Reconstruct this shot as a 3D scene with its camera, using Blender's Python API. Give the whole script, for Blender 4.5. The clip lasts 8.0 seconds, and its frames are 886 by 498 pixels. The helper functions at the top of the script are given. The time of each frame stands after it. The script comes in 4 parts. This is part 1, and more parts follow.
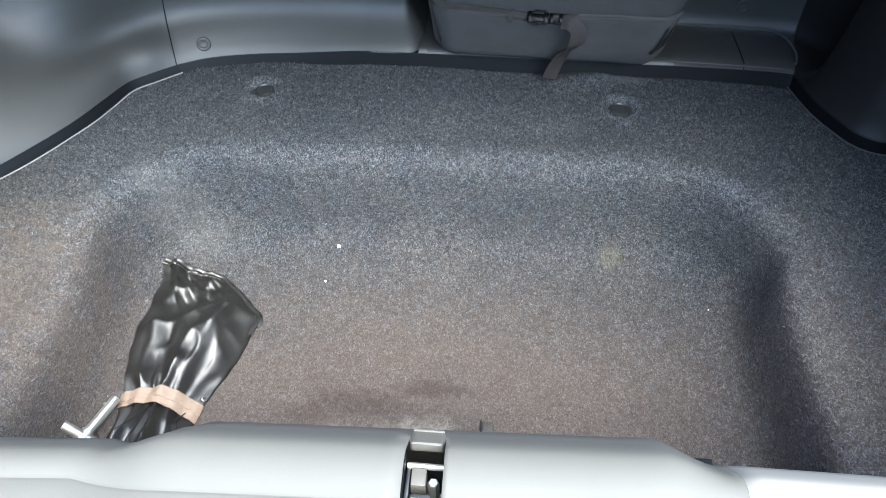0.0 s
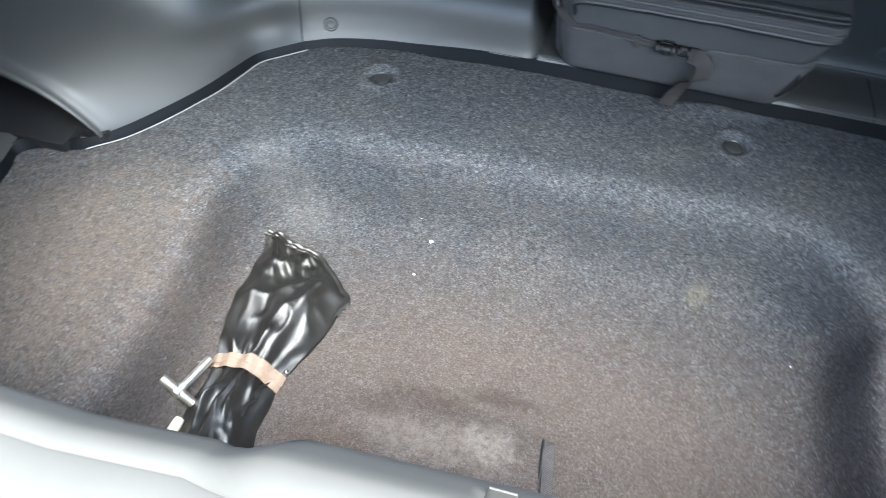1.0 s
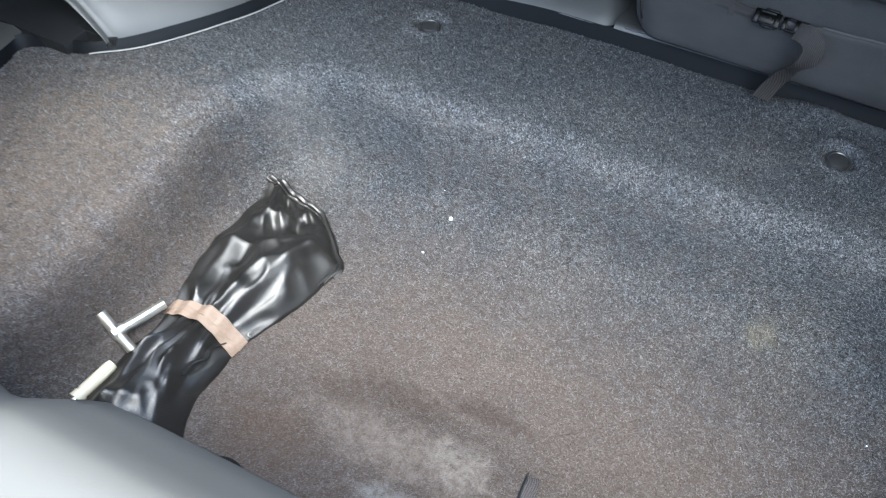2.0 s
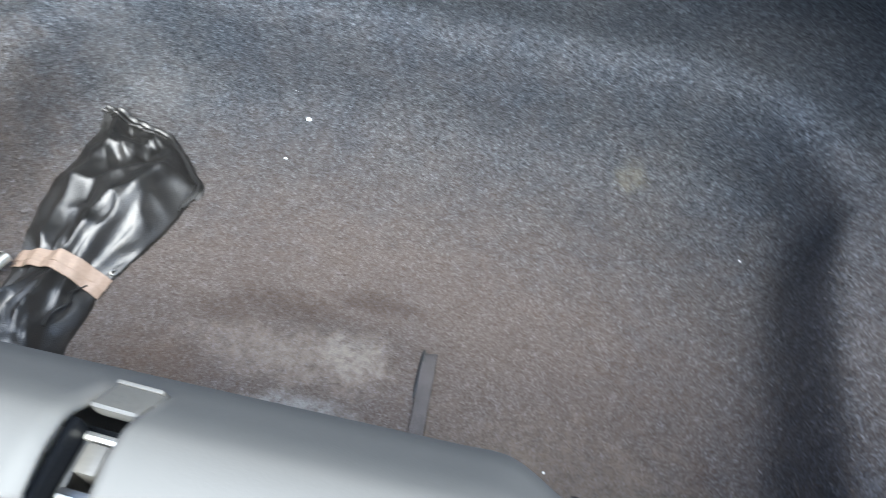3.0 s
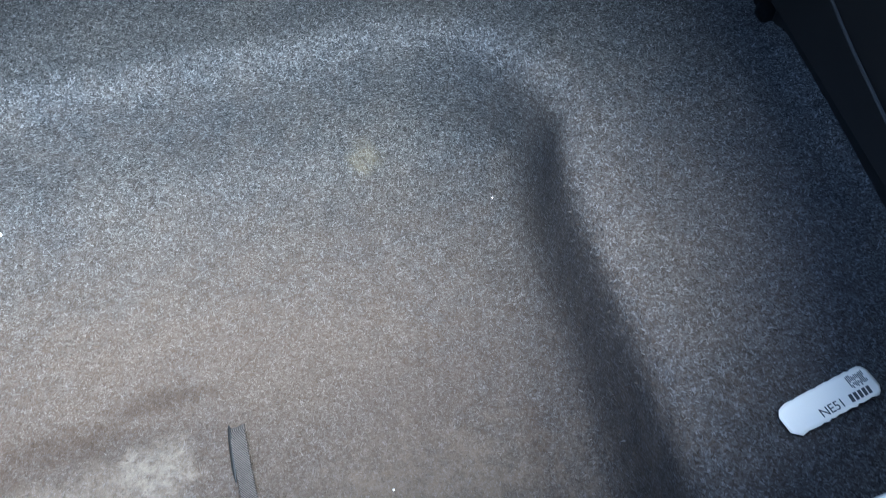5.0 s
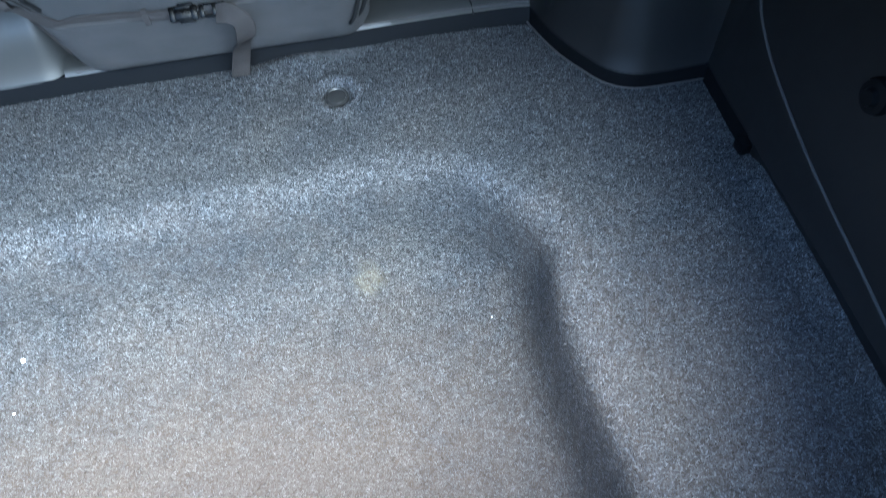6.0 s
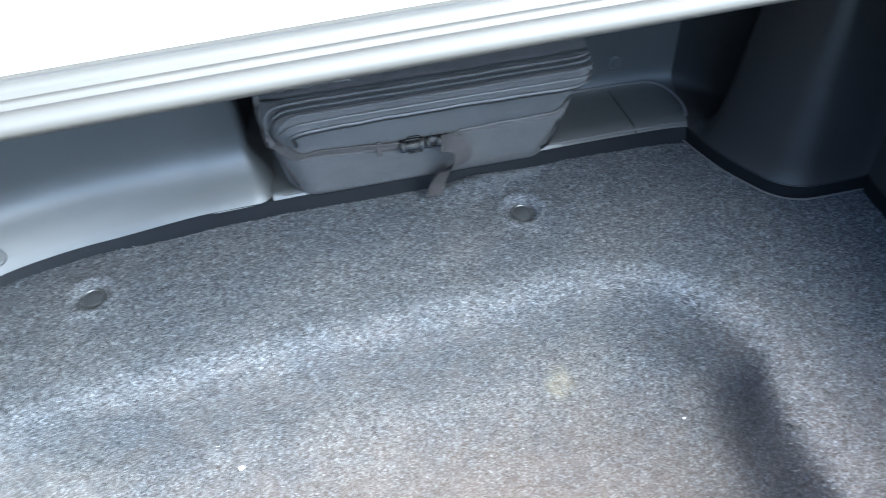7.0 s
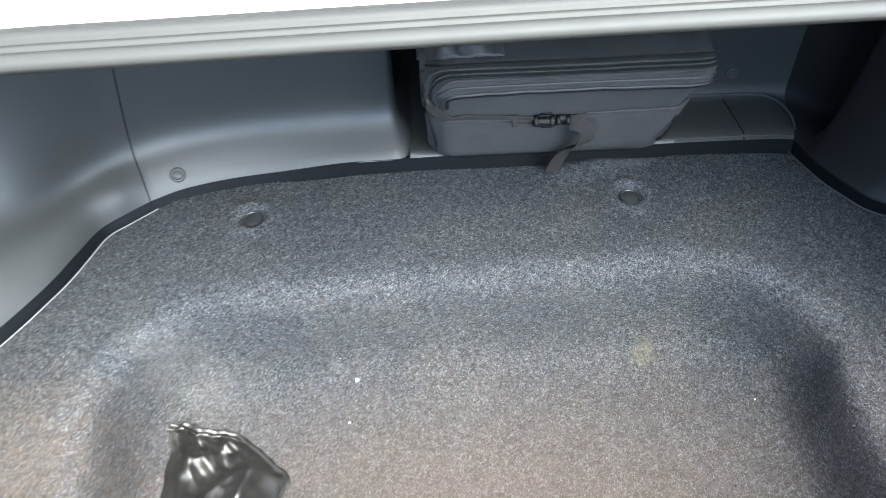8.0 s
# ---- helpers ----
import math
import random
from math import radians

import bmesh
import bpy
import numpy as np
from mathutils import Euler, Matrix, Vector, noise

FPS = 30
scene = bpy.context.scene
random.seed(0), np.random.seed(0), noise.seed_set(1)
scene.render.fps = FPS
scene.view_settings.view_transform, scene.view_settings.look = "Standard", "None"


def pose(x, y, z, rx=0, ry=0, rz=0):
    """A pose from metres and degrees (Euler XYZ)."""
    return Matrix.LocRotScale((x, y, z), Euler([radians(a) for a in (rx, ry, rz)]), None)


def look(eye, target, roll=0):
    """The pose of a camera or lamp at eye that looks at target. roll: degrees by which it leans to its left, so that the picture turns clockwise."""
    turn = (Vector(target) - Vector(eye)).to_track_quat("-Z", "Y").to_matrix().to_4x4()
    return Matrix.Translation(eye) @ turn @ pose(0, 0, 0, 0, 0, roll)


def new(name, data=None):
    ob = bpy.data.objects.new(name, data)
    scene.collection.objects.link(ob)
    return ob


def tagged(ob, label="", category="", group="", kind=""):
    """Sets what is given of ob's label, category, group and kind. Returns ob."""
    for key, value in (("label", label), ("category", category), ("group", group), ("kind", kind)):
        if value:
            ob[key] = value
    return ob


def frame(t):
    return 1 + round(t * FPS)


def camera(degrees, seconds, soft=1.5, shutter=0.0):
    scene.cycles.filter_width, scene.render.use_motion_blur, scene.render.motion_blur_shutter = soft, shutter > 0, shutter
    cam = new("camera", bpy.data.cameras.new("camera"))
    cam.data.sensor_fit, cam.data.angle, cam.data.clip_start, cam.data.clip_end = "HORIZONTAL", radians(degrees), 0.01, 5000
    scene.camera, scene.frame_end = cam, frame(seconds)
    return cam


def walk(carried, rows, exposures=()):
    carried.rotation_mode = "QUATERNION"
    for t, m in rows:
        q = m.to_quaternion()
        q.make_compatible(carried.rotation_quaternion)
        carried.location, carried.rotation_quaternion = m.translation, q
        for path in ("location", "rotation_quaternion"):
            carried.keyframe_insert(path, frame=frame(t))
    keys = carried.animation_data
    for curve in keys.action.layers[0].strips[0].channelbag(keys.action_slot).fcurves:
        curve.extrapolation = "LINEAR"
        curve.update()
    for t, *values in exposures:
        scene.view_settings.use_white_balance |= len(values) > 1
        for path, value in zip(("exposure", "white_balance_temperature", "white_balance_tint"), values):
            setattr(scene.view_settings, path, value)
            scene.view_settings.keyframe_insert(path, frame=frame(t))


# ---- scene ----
cam = camera(63.0, 8.0, soft=0.88, shutter=0.34)
PATH = [
    (0, (0.071, -0.789, 0.564), (-0.045, 0.569, -0.9), -0.3),
    (0.5, (0.071, -0.768, 0.589), (-0.058, 0.497, -0.954), 0.1),
    (1, (0.049, -0.762, 0.617), (-0.261, 0.477, -0.922), 1.6),
    (1.2, (0.055, -0.756, 0.614), (-0.345, 0.462, -0.921), 2.1),
    (2.3, (0.124, -0.654, 0.466), (-0.434, 0.502, -1.068), 2.3),
    (2.5, (0.116, -0.657, 0.468), (-0.384, 0.477, -1.101), 0.7),
    (3, (0.163, -0.677, 0.445), (-0.117, 0.443, -1.188), 1.0),
    (3.5, (0.178, -0.667, 0.421), (0.069, 0.45, -1.234), -0.3),
    (4, (0.203, -0.667, 0.436), (0.229, 0.446, -1.226), -2.4),
    (4.2, (0.219, -0.672, 0.44), (0.304, 0.429, -1.227), -2.8),
    (5.3, (0.214, -0.599, 0.442), (0.427, 0.442, -1.252), -2.0),
    (5.5, (0.216, -0.591, 0.46), (0.428, 0.486, -1.212), -2.6),
    (6, (0.224, -0.588, 0.509), (0.454, 0.576, -1.101), -2.8),
    (6.5, (0.176, -0.585, 0.537), (0.483, 0.738, -0.931), -3.3),
    (7, (0.038, -0.567, 0.563), (0.286, 0.803, -0.873), -4.6),
    (7.5, (-0.009, -0.598, 0.572), (0.142, 0.793, -0.858), -3.4),
    (8, (-0.026, -0.666, 0.605), (0.025, 0.738, -0.819), -2.5),
]
EXPOSURE = [(0, 3.07, 5500, 1), (0.5, 3.20, 5520, 1), (1.2, 3.30, 5540, 1), (2.5, 2.85, 5330, 2), (3.5, 2.93, 5330, 1), (4.2, 3.03, 5280, 0), (5.5, 3.46, 5030, -3), (6, 3.75, 4960, -4), (6.5, 4.20, 4960, -3), (7, 4.05, 5240, -1), (7.5, 3.63, 5380, -1), (8, 3.48, 5640, 0)]
walk(cam, [(t, look(eye, target, roll)) for t, eye, target, roll in PATH], EXPOSURE)

# ---- light ----
SUN_EL, SUN_AZ = 58.0, 151.0          # azimuth clockwise from ahead (+y)
world = bpy.data.worlds.new("sky")
scene.world = world
world.use_nodes = True
wn = world.node_tree.nodes
wl = world.node_tree.links
sky = wn.new("ShaderNodeTexSky")
sky.sky_type, sky.sun_disc = "NISHITA", False
sky.sun_elevation, sky.sun_rotation = radians(SUN_EL), radians(SUN_AZ)
sky.air_density, sky.dust_density = 1.0, 2.6
wl.new(sky.outputs[0], wn["Background"].inputs[0])
wn["Background"].inputs[1].default_value = 0.12
sun_data = bpy.data.lights.new("sun", "SUN")
sun_data.energy, sun_data.angle, sun_data.color = 1.5, radians(62), (1.0, 0.915, 0.785)
sun = new("sun", sun_data)
sa, se = radians(SUN_AZ), radians(SUN_EL)
sun.matrix_world = look((0, 0, 0), (-math.sin(sa) * math.cos(se), -math.cos(sa) * math.cos(se), -math.sin(se)))
sun.location = (0, 0, 6)


# ---- materials ----
def mat(name, rough=0.5, metal=0.0, colour=(0.5, 0.5, 0.5)):
    m = bpy.data.materials.new(name)
    m.use_nodes = True
    b = m.node_tree.nodes["Principled BSDF"]
    b.inputs["Roughness"].default_value, b.inputs["Metallic"].default_value = rough, metal
    b.inputs["Base Color"].default_value = (*colour, 1)
    return m, m.node_tree.nodes, m.node_tree.links, b


def tex(nodes, links, scale, detail=2.0, rough=0.5, stretch=(1, 1, 1), turn=(0, 0, 0), kind="ShaderNodeTexNoise"):
    """A noise over the object's own metres."""
    co = nodes.new("ShaderNodeTexCoord")
    mp = nodes.new("ShaderNodeMapping")
    mp.inputs["Scale"].default_value = stretch
    mp.inputs["Rotation"].default_value = turn
    n = nodes.new(kind)
    n.inputs["Scale"].default_value = scale
    if kind == "ShaderNodeTexNoise":
        n.inputs["Detail"].default_value, n.inputs["Roughness"].default_value = detail, rough
    links.new(co.outputs["Object"], mp.inputs[0])
    links.new(mp.outputs[0], n.inputs["Vector"])
    return n.outputs[0]


def ramp(nodes, links, src, stops):
    r = nodes.new("ShaderNodeValToRGB")
    el = r.color_ramp.elements
    while len(el) < len(stops):
        el.new(0.5)
    for e, (p, c) in zip(el, stops):
        e.position = p
        e.color = (*c, 1) if len(c) == 3 else c
    links.new(src, r.inputs[0])
    return r.outputs[0]


def grey(v):
    return (v, v, v)


def mix(nodes, links, a, b, fac, how="MIX"):
    n = nodes.new("ShaderNodeMix")
    n.data_type, n.blend_type = "RGBA", how
    for socket, v in ((n.inputs[0], fac), (n.inputs[6], a), (n.inputs[7], b)):
        if isinstance(v, bpy.types.NodeSocket):
            links.new(v, socket)
        elif isinstance(v, tuple):
            socket.default_value = (*v, 1)
        else:
            socket.default_value = v
    return n.outputs[2]


def bump(nodes, links, b, src, strength, dist, before=None):
    n = nodes.new("ShaderNodeBump")
    n.inputs["Strength"].default_value, n.inputs["Distance"].default_value = strength, dist
    links.new(src, n.inputs["Height"])
    if before is not None:
        links.new(before, n.inputs["Normal"])
    links.new(n.outputs[0], b.inputs["Normal"])
    return n.outputs[0]


def spot(nodes, links, x, y, rx, ry, wobble=0.35):
    """A ragged blot on the floor, 1 in its middle and 0 outside."""
    co = nodes.new("ShaderNodeTexCoord")
    mp = nodes.new("ShaderNodeMapping")
    mp.inputs["Location"].default_value = (-x / rx, -y / ry, 0)
    mp.inputs["Scale"].default_value = (1 / rx, 1 / ry, 0)
    links.new(co.outputs["Object"], mp.inputs[0])
    ln = nodes.new("ShaderNodeVectorMath")
    ln.operation = "LENGTH"
    links.new(mp.outputs[0], ln.inputs[0])
    nz = tex(nodes, links, 45, 4, 0.65)
    ad = nodes.new("ShaderNodeMath")
    ad.operation = "MULTIPLY_ADD"
    links.new(nz, ad.inputs[0])
    ad.inputs[1].default_value = 4 * wobble
    links.new(ln.outputs["Value"], ad.inputs[2])
    half = nodes.new("ShaderNodeMath")
    half.operation = "MULTIPLY_ADD"
    links.new(ad.outputs[0], half.inputs[0])
    half.inputs[1].default_value, half.inputs[2].default_value = 0.5, -wobble
    return ramp(nodes, links, half.outputs[0], [(0.20, grey(1)), (0.55, grey(0))])


def carpet_material(name, pile):
    """Heather carpet: the cloth under the pile takes its flecks from a noise, the fibres each their own tone."""
    m, n, l, b = mat(name, 0.95)
    flecks = tex(n, l, 620, 2, 0.7, (1, 0.8, 1))
    if pile:
        geo = n.new("ShaderNodeNewGeometry")
        base = ramp(n, l, geo.outputs["Random Per Island"], [(0.0, (0.0190, 0.0192, 0.0198)), (0.28, (0.0340, 0.0342, 0.0352)), (0.60, (0.0584, 0.0586, 0.0602)), (0.86, (0.0910, 0.0916, 0.0944)), (1.0, (0.1330, 0.1340, 0.1380))])
    else:
        base = ramp(n, l, flecks, [(0.28, (0.0151, 0.0151, 0.0156)), (0.43, (0.0377, 0.0378, 0.0390)), (0.56, (0.0685, 0.0687, 0.0709)), (0.72, (0.1665, 0.1670, 0.1723))])
    tufts = tex(n, l, 150, 3, 0.6)
    base = mix(n, l, base, ramp(n, l, tufts, [(0.3, grey(0.72)), (0.7, grey(1.25))]), 1.0, "MULTIPLY")
    wear = tex(n, l, 9, 5, 0.6)
    base = mix(n, l, base, ramp(n, l, wear, [(0.3, (0.81, 0.87, 0.95)), (0.7, (1.07, 1.07, 1.06))]), 1.0, "MULTIPLY")
    # paler along the crest of the rim and in rings round the clips
    paling_attr = n.new("ShaderNodeAttribute")
    paling_attr.attribute_name = "paling"
    base = mix(n, l, base, mix(n, l, base, (1.55, 1.55, 1.58), 1.0, "MULTIPLY"), paling_attr.outputs["Fac"])
    speckle = ramp(n, l, tex(n, l, 120, 6, 0.78), [(0.35, grey(0.2)), (0.60, grey(1.2))])
    # road dust with painted-in warm light, chalky smear, damp brown rings, old yellow stain
    for x, y, rx, ry, wob, colour, much in ((0.02, -0.43, 0.58, 0.30, 0.12, (0.205, 0.145, 0.104), 0.44), (-0.035, -0.430, 0.105, 0.030, 0.45, (0.40, 0.335, 0.275), 0.34), (0.020, -0.415, 0.034, 0.026, 0.45, (0.46, 0.405, 0.345), 0.36),
                                            (-0.010, -0.474, 0.046, 0.015, 0.45, (0.52, 0.51, 0.49), 0.36), (0.022, -0.358, 0.050, 0.013, 0.25, (0.050, 0.034, 0.024), 0.50),
                                            (-0.055, -0.378, 0.060, 0.017, 0.25, (0.050, 0.034, 0.024), 0.50), (-0.112, -0.402, 0.040, 0.016, 0.30, (0.060, 0.040, 0.027), 0.35), (-0.150, -0.470, 0.060, 0.040, 0.3, (0.12, 0.075, 0.045), 0.35),
                                            (0.229, -0.157, 0.022, 0.015, 0.25, (0.30, 0.26, 0.15), 0.20), (0.318, -0.475, 0.016, 0.060, 0.25, (0.10, 0.065, 0.045), 0.30),
                                            # the blot at (0.21, -0.51) paints brightness into carpet the sill shades
                                            (-0.50, -0.43, 0.19, 0.26, 0.2, (0.205, 0.152, 0.106), 0.40), (-0.30, -0.17, 0.07, 0.03, 0.3, (0.30, 0.28, 0.26), 0.16), (0.21, -0.51, 0.17, 0.085, 0.3, (0.28, 0.222, 0.170), 0.40), (0.238, 0.066, 0.046, 0.012, 0.35, (0.36, 0.37, 0.38), 0.32)):
        blot = spot(n, l, x, y, rx, ry, wob)
        if rx < 0.3:
            blot = mix(n, l, blot, speckle, 1.0, "MULTIPLY")
        base = mix(n, l, base, mix(n, l, base, tuple(0.63 * c for c in colour), much), blot)
    l.new(base, b.inputs["Base Color"])
    b.inputs["Specular IOR Level"].default_value = 0.06
    b.inputs["Sheen Weight"].default_value = 0.03
    if not pile:
        first = bump(n, l, b, tufts, 0.35, 0.003)
        bump(n, l, b, flecks, 0.6, 0.0015, first)
    return m


def plastic(name, colour, rough, grain=0.25, size=900, gloss=0.7):
    m, n, l, b = mat(name, rough, 0, colour)
    cloud = tex(n, l, 14, 4, 0.6)
    l.new(mix(n, l, tuple(c * 0.92 for c in colour), tuple(c * 1.09 for c in colour), cloud), b.inputs["Base Color"])
    scuff = tex(n, l, 60, 6, 0.7)
    l.new(ramp(n, l, scuff, [(0.3, grey(rough - 0.03)), (0.75, grey(rough + 0.05))]), b.inputs["Roughness"])
    b.inputs["Specular IOR Level"].default_value = gloss
    bump(n, l, b, tex(n, l, size, 2, 0.5), grain, 0.0006)
    return m


def cloth(name, colour, size, contrast=0.35, rough=0.85, sheen=0.25):
    """Woven nylon: two crossing threads."""
    m, n, l, b = mat(name, rough, 0, colour)
    waves = []
    for axis in ("X", "Z"):
        co = n.new("ShaderNodeTexCoord")
        w = n.new("ShaderNodeTexWave")
        w.bands_direction = axis
        w.inputs["Scale"].default_value, w.inputs["Distortion"].default_value, w.inputs["Detail"].default_value = size, 0.4, 1
        l.new(co.outputs["Object"], w.inputs["Vector"])
        waves.append(w.outputs[1])
    weave = mix(n, l, waves[0], waves[1], 1.0, "MULTIPLY")
    cloud = tex(n, l, 25, 5, 0.65)
    base = mix(n, l, tuple(c * (1 - contrast) for c in colour), tuple(c * (1 + contrast) for c in colour), weave)
    base = mix(n, l, base, ramp(n, l, cloud, [(0.3, grey(0.8)), (0.75, (1.25, 1.22, 1.2))]), 1.0, "MULTIPLY")
    l.new(base, b.inputs["Base Color"])
    b.inputs["Sheen Weight"].default_value = sheen
    b.inputs["Specular IOR Level"].default_value = 0.3
    bump(n, l, b, weave, 0.5, 0.0008)
    return m


def webbing(name, colour, scale=330, contrast=0.6):
    """Twilled strap: slanting ribs."""
    m, n, l, b = mat(name, 0.8, 0, colour)
    co = n.new("ShaderNodeTexCoord")
    w = n.new("ShaderNodeTexWave")
    w.bands_direction = "DIAGONAL"
    w.inputs["Scale"].default_value, w.inputs["Distortion"].default_value = scale, 0.3
    l.new(co.outputs["Object"], w.inputs["Vector"])
    base = mix(n, l, tuple(c * (1 - contrast) for c in colour), tuple(c * (1 + contrast) for c in colour), w.outputs[1])
    base = mix(n, l, base, ramp(n, l, tex(n, l, 40, 5, 0.7), [(0.3, grey(0.8)), (0.75, grey(1.25))]), 1.0, "MULTIPLY")
    l.new(base, b.inputs["Base Color"])
    b.inputs["Specular IOR Level"].default_value = 0.3
    bump(n, l, b, w.outputs[1], 0.7, 0.0008)
    return m


def paint():
    m, n, l, b = mat("white_car_paint", 0.30, 0, (0.78, 0.78, 0.77))
    cloud = tex(n, l, 6, 4, 0.6)
    l.new(mix(n, l, (0.75, 0.735, 0.71), (0.81, 0.80, 0.775), cloud), b.inputs["Base Color"])
    b.inputs["Coat Weight"].default_value = 0.3
    b.inputs["Coat Roughness"].default_value = 0.05
    return m


def vinyl():
    m, n, l, b = mat("black_vinyl", 0.25, 0, (0.012, 0.012, 0.013))
    l.new(ramp(n, l, tex(n, l, 45, 5, 0.7), [(0.38, (0.007, 0.0068, 0.0064)), (0.62, (0.014, 0.0130, 0.0118)), (0.85, (0.05, 0.046, 0.040))]), b.inputs["Base Color"])
    l.new(ramp(n, l, tex(n, l, 50, 5, 0.7), [(0.3, grey(0.33)), (0.75, grey(0.50))]), b.inputs["Roughness"])
    one = bump(n, l, b, tex(n, l, 70, 3, 0.5, (1.6, 0.6, 1), (0, 0, -0.15)), 0.10, 0.003)
    bump(n, l, b, tex(n, l, 950, 1, 0.5, kind="ShaderNodeTexVoronoi"), 0.28, 0.0006, one)
    b.inputs["Specular IOR Level"].default_value = 1.0
    b.inputs["Specular Tint"].default_value = (1.0, 0.94, 0.87, 1)
    return m


def metal(name, colour, rough):
    m, n, l, b = mat(name, rough, 1.0, colour)
    l.new(ramp(n, l, tex(n, l, 120, 5, 0.7), [(0.3, grey(rough - 0.1)), (0.75, grey(rough + 0.15))]), b.inputs["Roughness"])
    l.new(mix(n, l, tuple(c * 0.75 for c in colour), colour, tex(n, l, 70, 5, 0.7)), b.inputs["Base Color"])
    return m


def rubber():
    m, n, l, b = mat("tan_rubber", 0.6, 0, (0.42, 0.25, 0.18))
    streak = tex(n, l, 60, 4, 0.6, (0.6, 5, 5))
    l.new(mix(n, l, (0.190, 0.128, 0.088), (0.315, 0.228, 0.166), streak), b.inputs["Base Color"])
    bump(n, l, b, streak, 0.3, 0.001)
    return m


def asphalt():
    m, n, l, b = mat("asphalt", 0.9, 0, (0.05, 0.05, 0.05))
    l.new(ramp(n, l, tex(n, l, 160, 4, 0.7), [(0.35, grey(0.03)), (0.65, grey(0.075))]), b.inputs["Base Color"])
    bump(n, l, b, tex(n, l, 160, 4, 0.7), 0.6, 0.004)
    return m


CARPET = carpet_material("heather_carpet", False)
PILE = carpet_material("heather_pile", True)
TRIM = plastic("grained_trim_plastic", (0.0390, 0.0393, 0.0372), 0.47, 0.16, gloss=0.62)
# the trim plastic darkened: shade painted into right-hand walls and the hollow
TRIM_SHADED = plastic("shaded_trim_plastic", (0.0104, 0.0104, 0.0107), 0.48, 0.16, gloss=0.5)
LIP = plastic("smooth_black_plastic", (0.0052, 0.0058, 0.0070), 0.48, gloss=0.14)
SILL = plastic("sill_plastic", (0.113, 0.104, 0.089), 0.58, grain=0.10, gloss=0.2)
SILL_PALE = plastic("pale_sill_plastic", (0.300, 0.272, 0.232), 0.5, 0.1, gloss=0.3)
# for sill scuffs, and for the highlight painted on the left edge bead
SCRATCH_GLINT = plastic("scuff_glint_plastic", (0.2520, 0.2460, 0.2340), 0.6)
RIM = plastic("dark_grey_rim", (0.0436, 0.0396, 0.0337), 0.55, 0.05, gloss=0.3)
CLIP = plastic("clip_plastic", (0.0264, 0.0271, 0.0277), 0.40)
PAINT = paint()
NYLON = cloth("charcoal_nylon", (0.0617, 0.0580, 0.0573), 1500, 0.15, sheen=0.08)
NYLON_TOP = cloth("charcoal_nylon_panel", (0.0416, 0.0384, 0.0378), 1500, 0.15, sheen=0.06)
NYLON_SHINY = plastic("shiny_nylon", (0.060, 0.0575, 0.057), 0.55, 0.05, gloss=0.35)
PIPING = plastic("grey_piping", (0.0700, 0.0672, 0.0658), 0.6, gloss=0.3)
WEB = webbing("charcoal_webbing", (0.0473, 0.0422, 0.0403))
WEB_BROWN = webbing("brown_grey_webbing", (0.0851, 0.0743, 0.0693), 330, 0.5)
WEB_BLACK = webbing("black_webbing", (0.014, 0.014, 0.014))
VINYL = vinyl()
STEEL = metal("zinc_steel", (0.80, 0.76, 0.67), 0.48)
GREASY = plastic("greasy_zinc", (0.1050, 0.0950, 0.0775), 0.45, 0.3, 400, 0.6)
CHROME = metal("worn_chrome", (0.62, 0.60, 0.55), 0.42)
DARK_STEEL = metal("oily_steel", (0.22, 0.21, 0.19), 0.4)
TEETH = plastic("grey_zip_teeth", (0.0875, 0.0840, 0.0826), 0.45, 0.1, gloss=0.4)
RUBBER = rubber()
SEAL = plastic("black_rubber", (0.012, 0.012, 0.012), 0.6)
BUCKLE = plastic("glossy_black_plastic", (0.0015, 0.0015, 0.0015), 0.26, 0.02, gloss=0.09)
IVORY = plastic("ivory_plastic", (0.60, 0.54, 0.40), 0.5, gloss=0.4)
PAPER = plastic("white_paper", (0.90, 0.84, 0.74), 0.6, 0.1)
INK = plastic("grey_ink", (0.06, 0.06, 0.06), 0.7, 0.05)
CRUMB = plastic("white_crumb", (0.75, 0.75, 0.74), 0.7)
LINER = cloth("dark_shade_lining", (0.035, 0.035, 0.036), 900)
ASPHALT = asphalt()
BLOCK_WALL = plastic("light_block_wall", (0.045, 0.045, 0.042), 0.9, 0.4, 90, 0.2)


# ---- mesh helpers ----
def link_mesh(name, verts, faces, material, parent=None, label="", smooth=True):
    me = bpy.data.meshes.new(name)
    me.from_pydata([tuple(v) for v in verts], [], faces)
    me.update()
    if smooth:
        me.polygons.foreach_set("use_smooth", [True] * len(me.polygons))
    me.materials.append(material)
    ob = new(name, me)
    if parent is not None:
        ob.parent = parent
    if label:
        ob["label"] = label
    return ob


def part(name, bm, material, parent=None, label="", smooth=True, sharp=35):
    bmesh.ops.recalc_face_normals(bm, faces=bm.faces)
    me = bpy.data.meshes.new(name)
    bm.to_mesh(me)
    bm.free()
    me.materials.append(material)
    if smooth:
        me.polygons.foreach_set("use_smooth", [True] * len(me.polygons))
        me.set_sharp_from_angle(angle=radians(sharp))
    ob = new(name, me)
    if parent is not None:
        ob.parent = parent
    if label:
        ob["label"] = label
    return ob


def thing(name, label, category, group="", kind=""):
    return tagged(new(name), label, category, group, kind)


def box_bm(x0, x1, y0, y1, z0, z1, bevel=0.0, bm=None, segments=2):
    own = bmesh.new()
    bmesh.ops.create_cube(own, size=1)
    for v in own.verts:
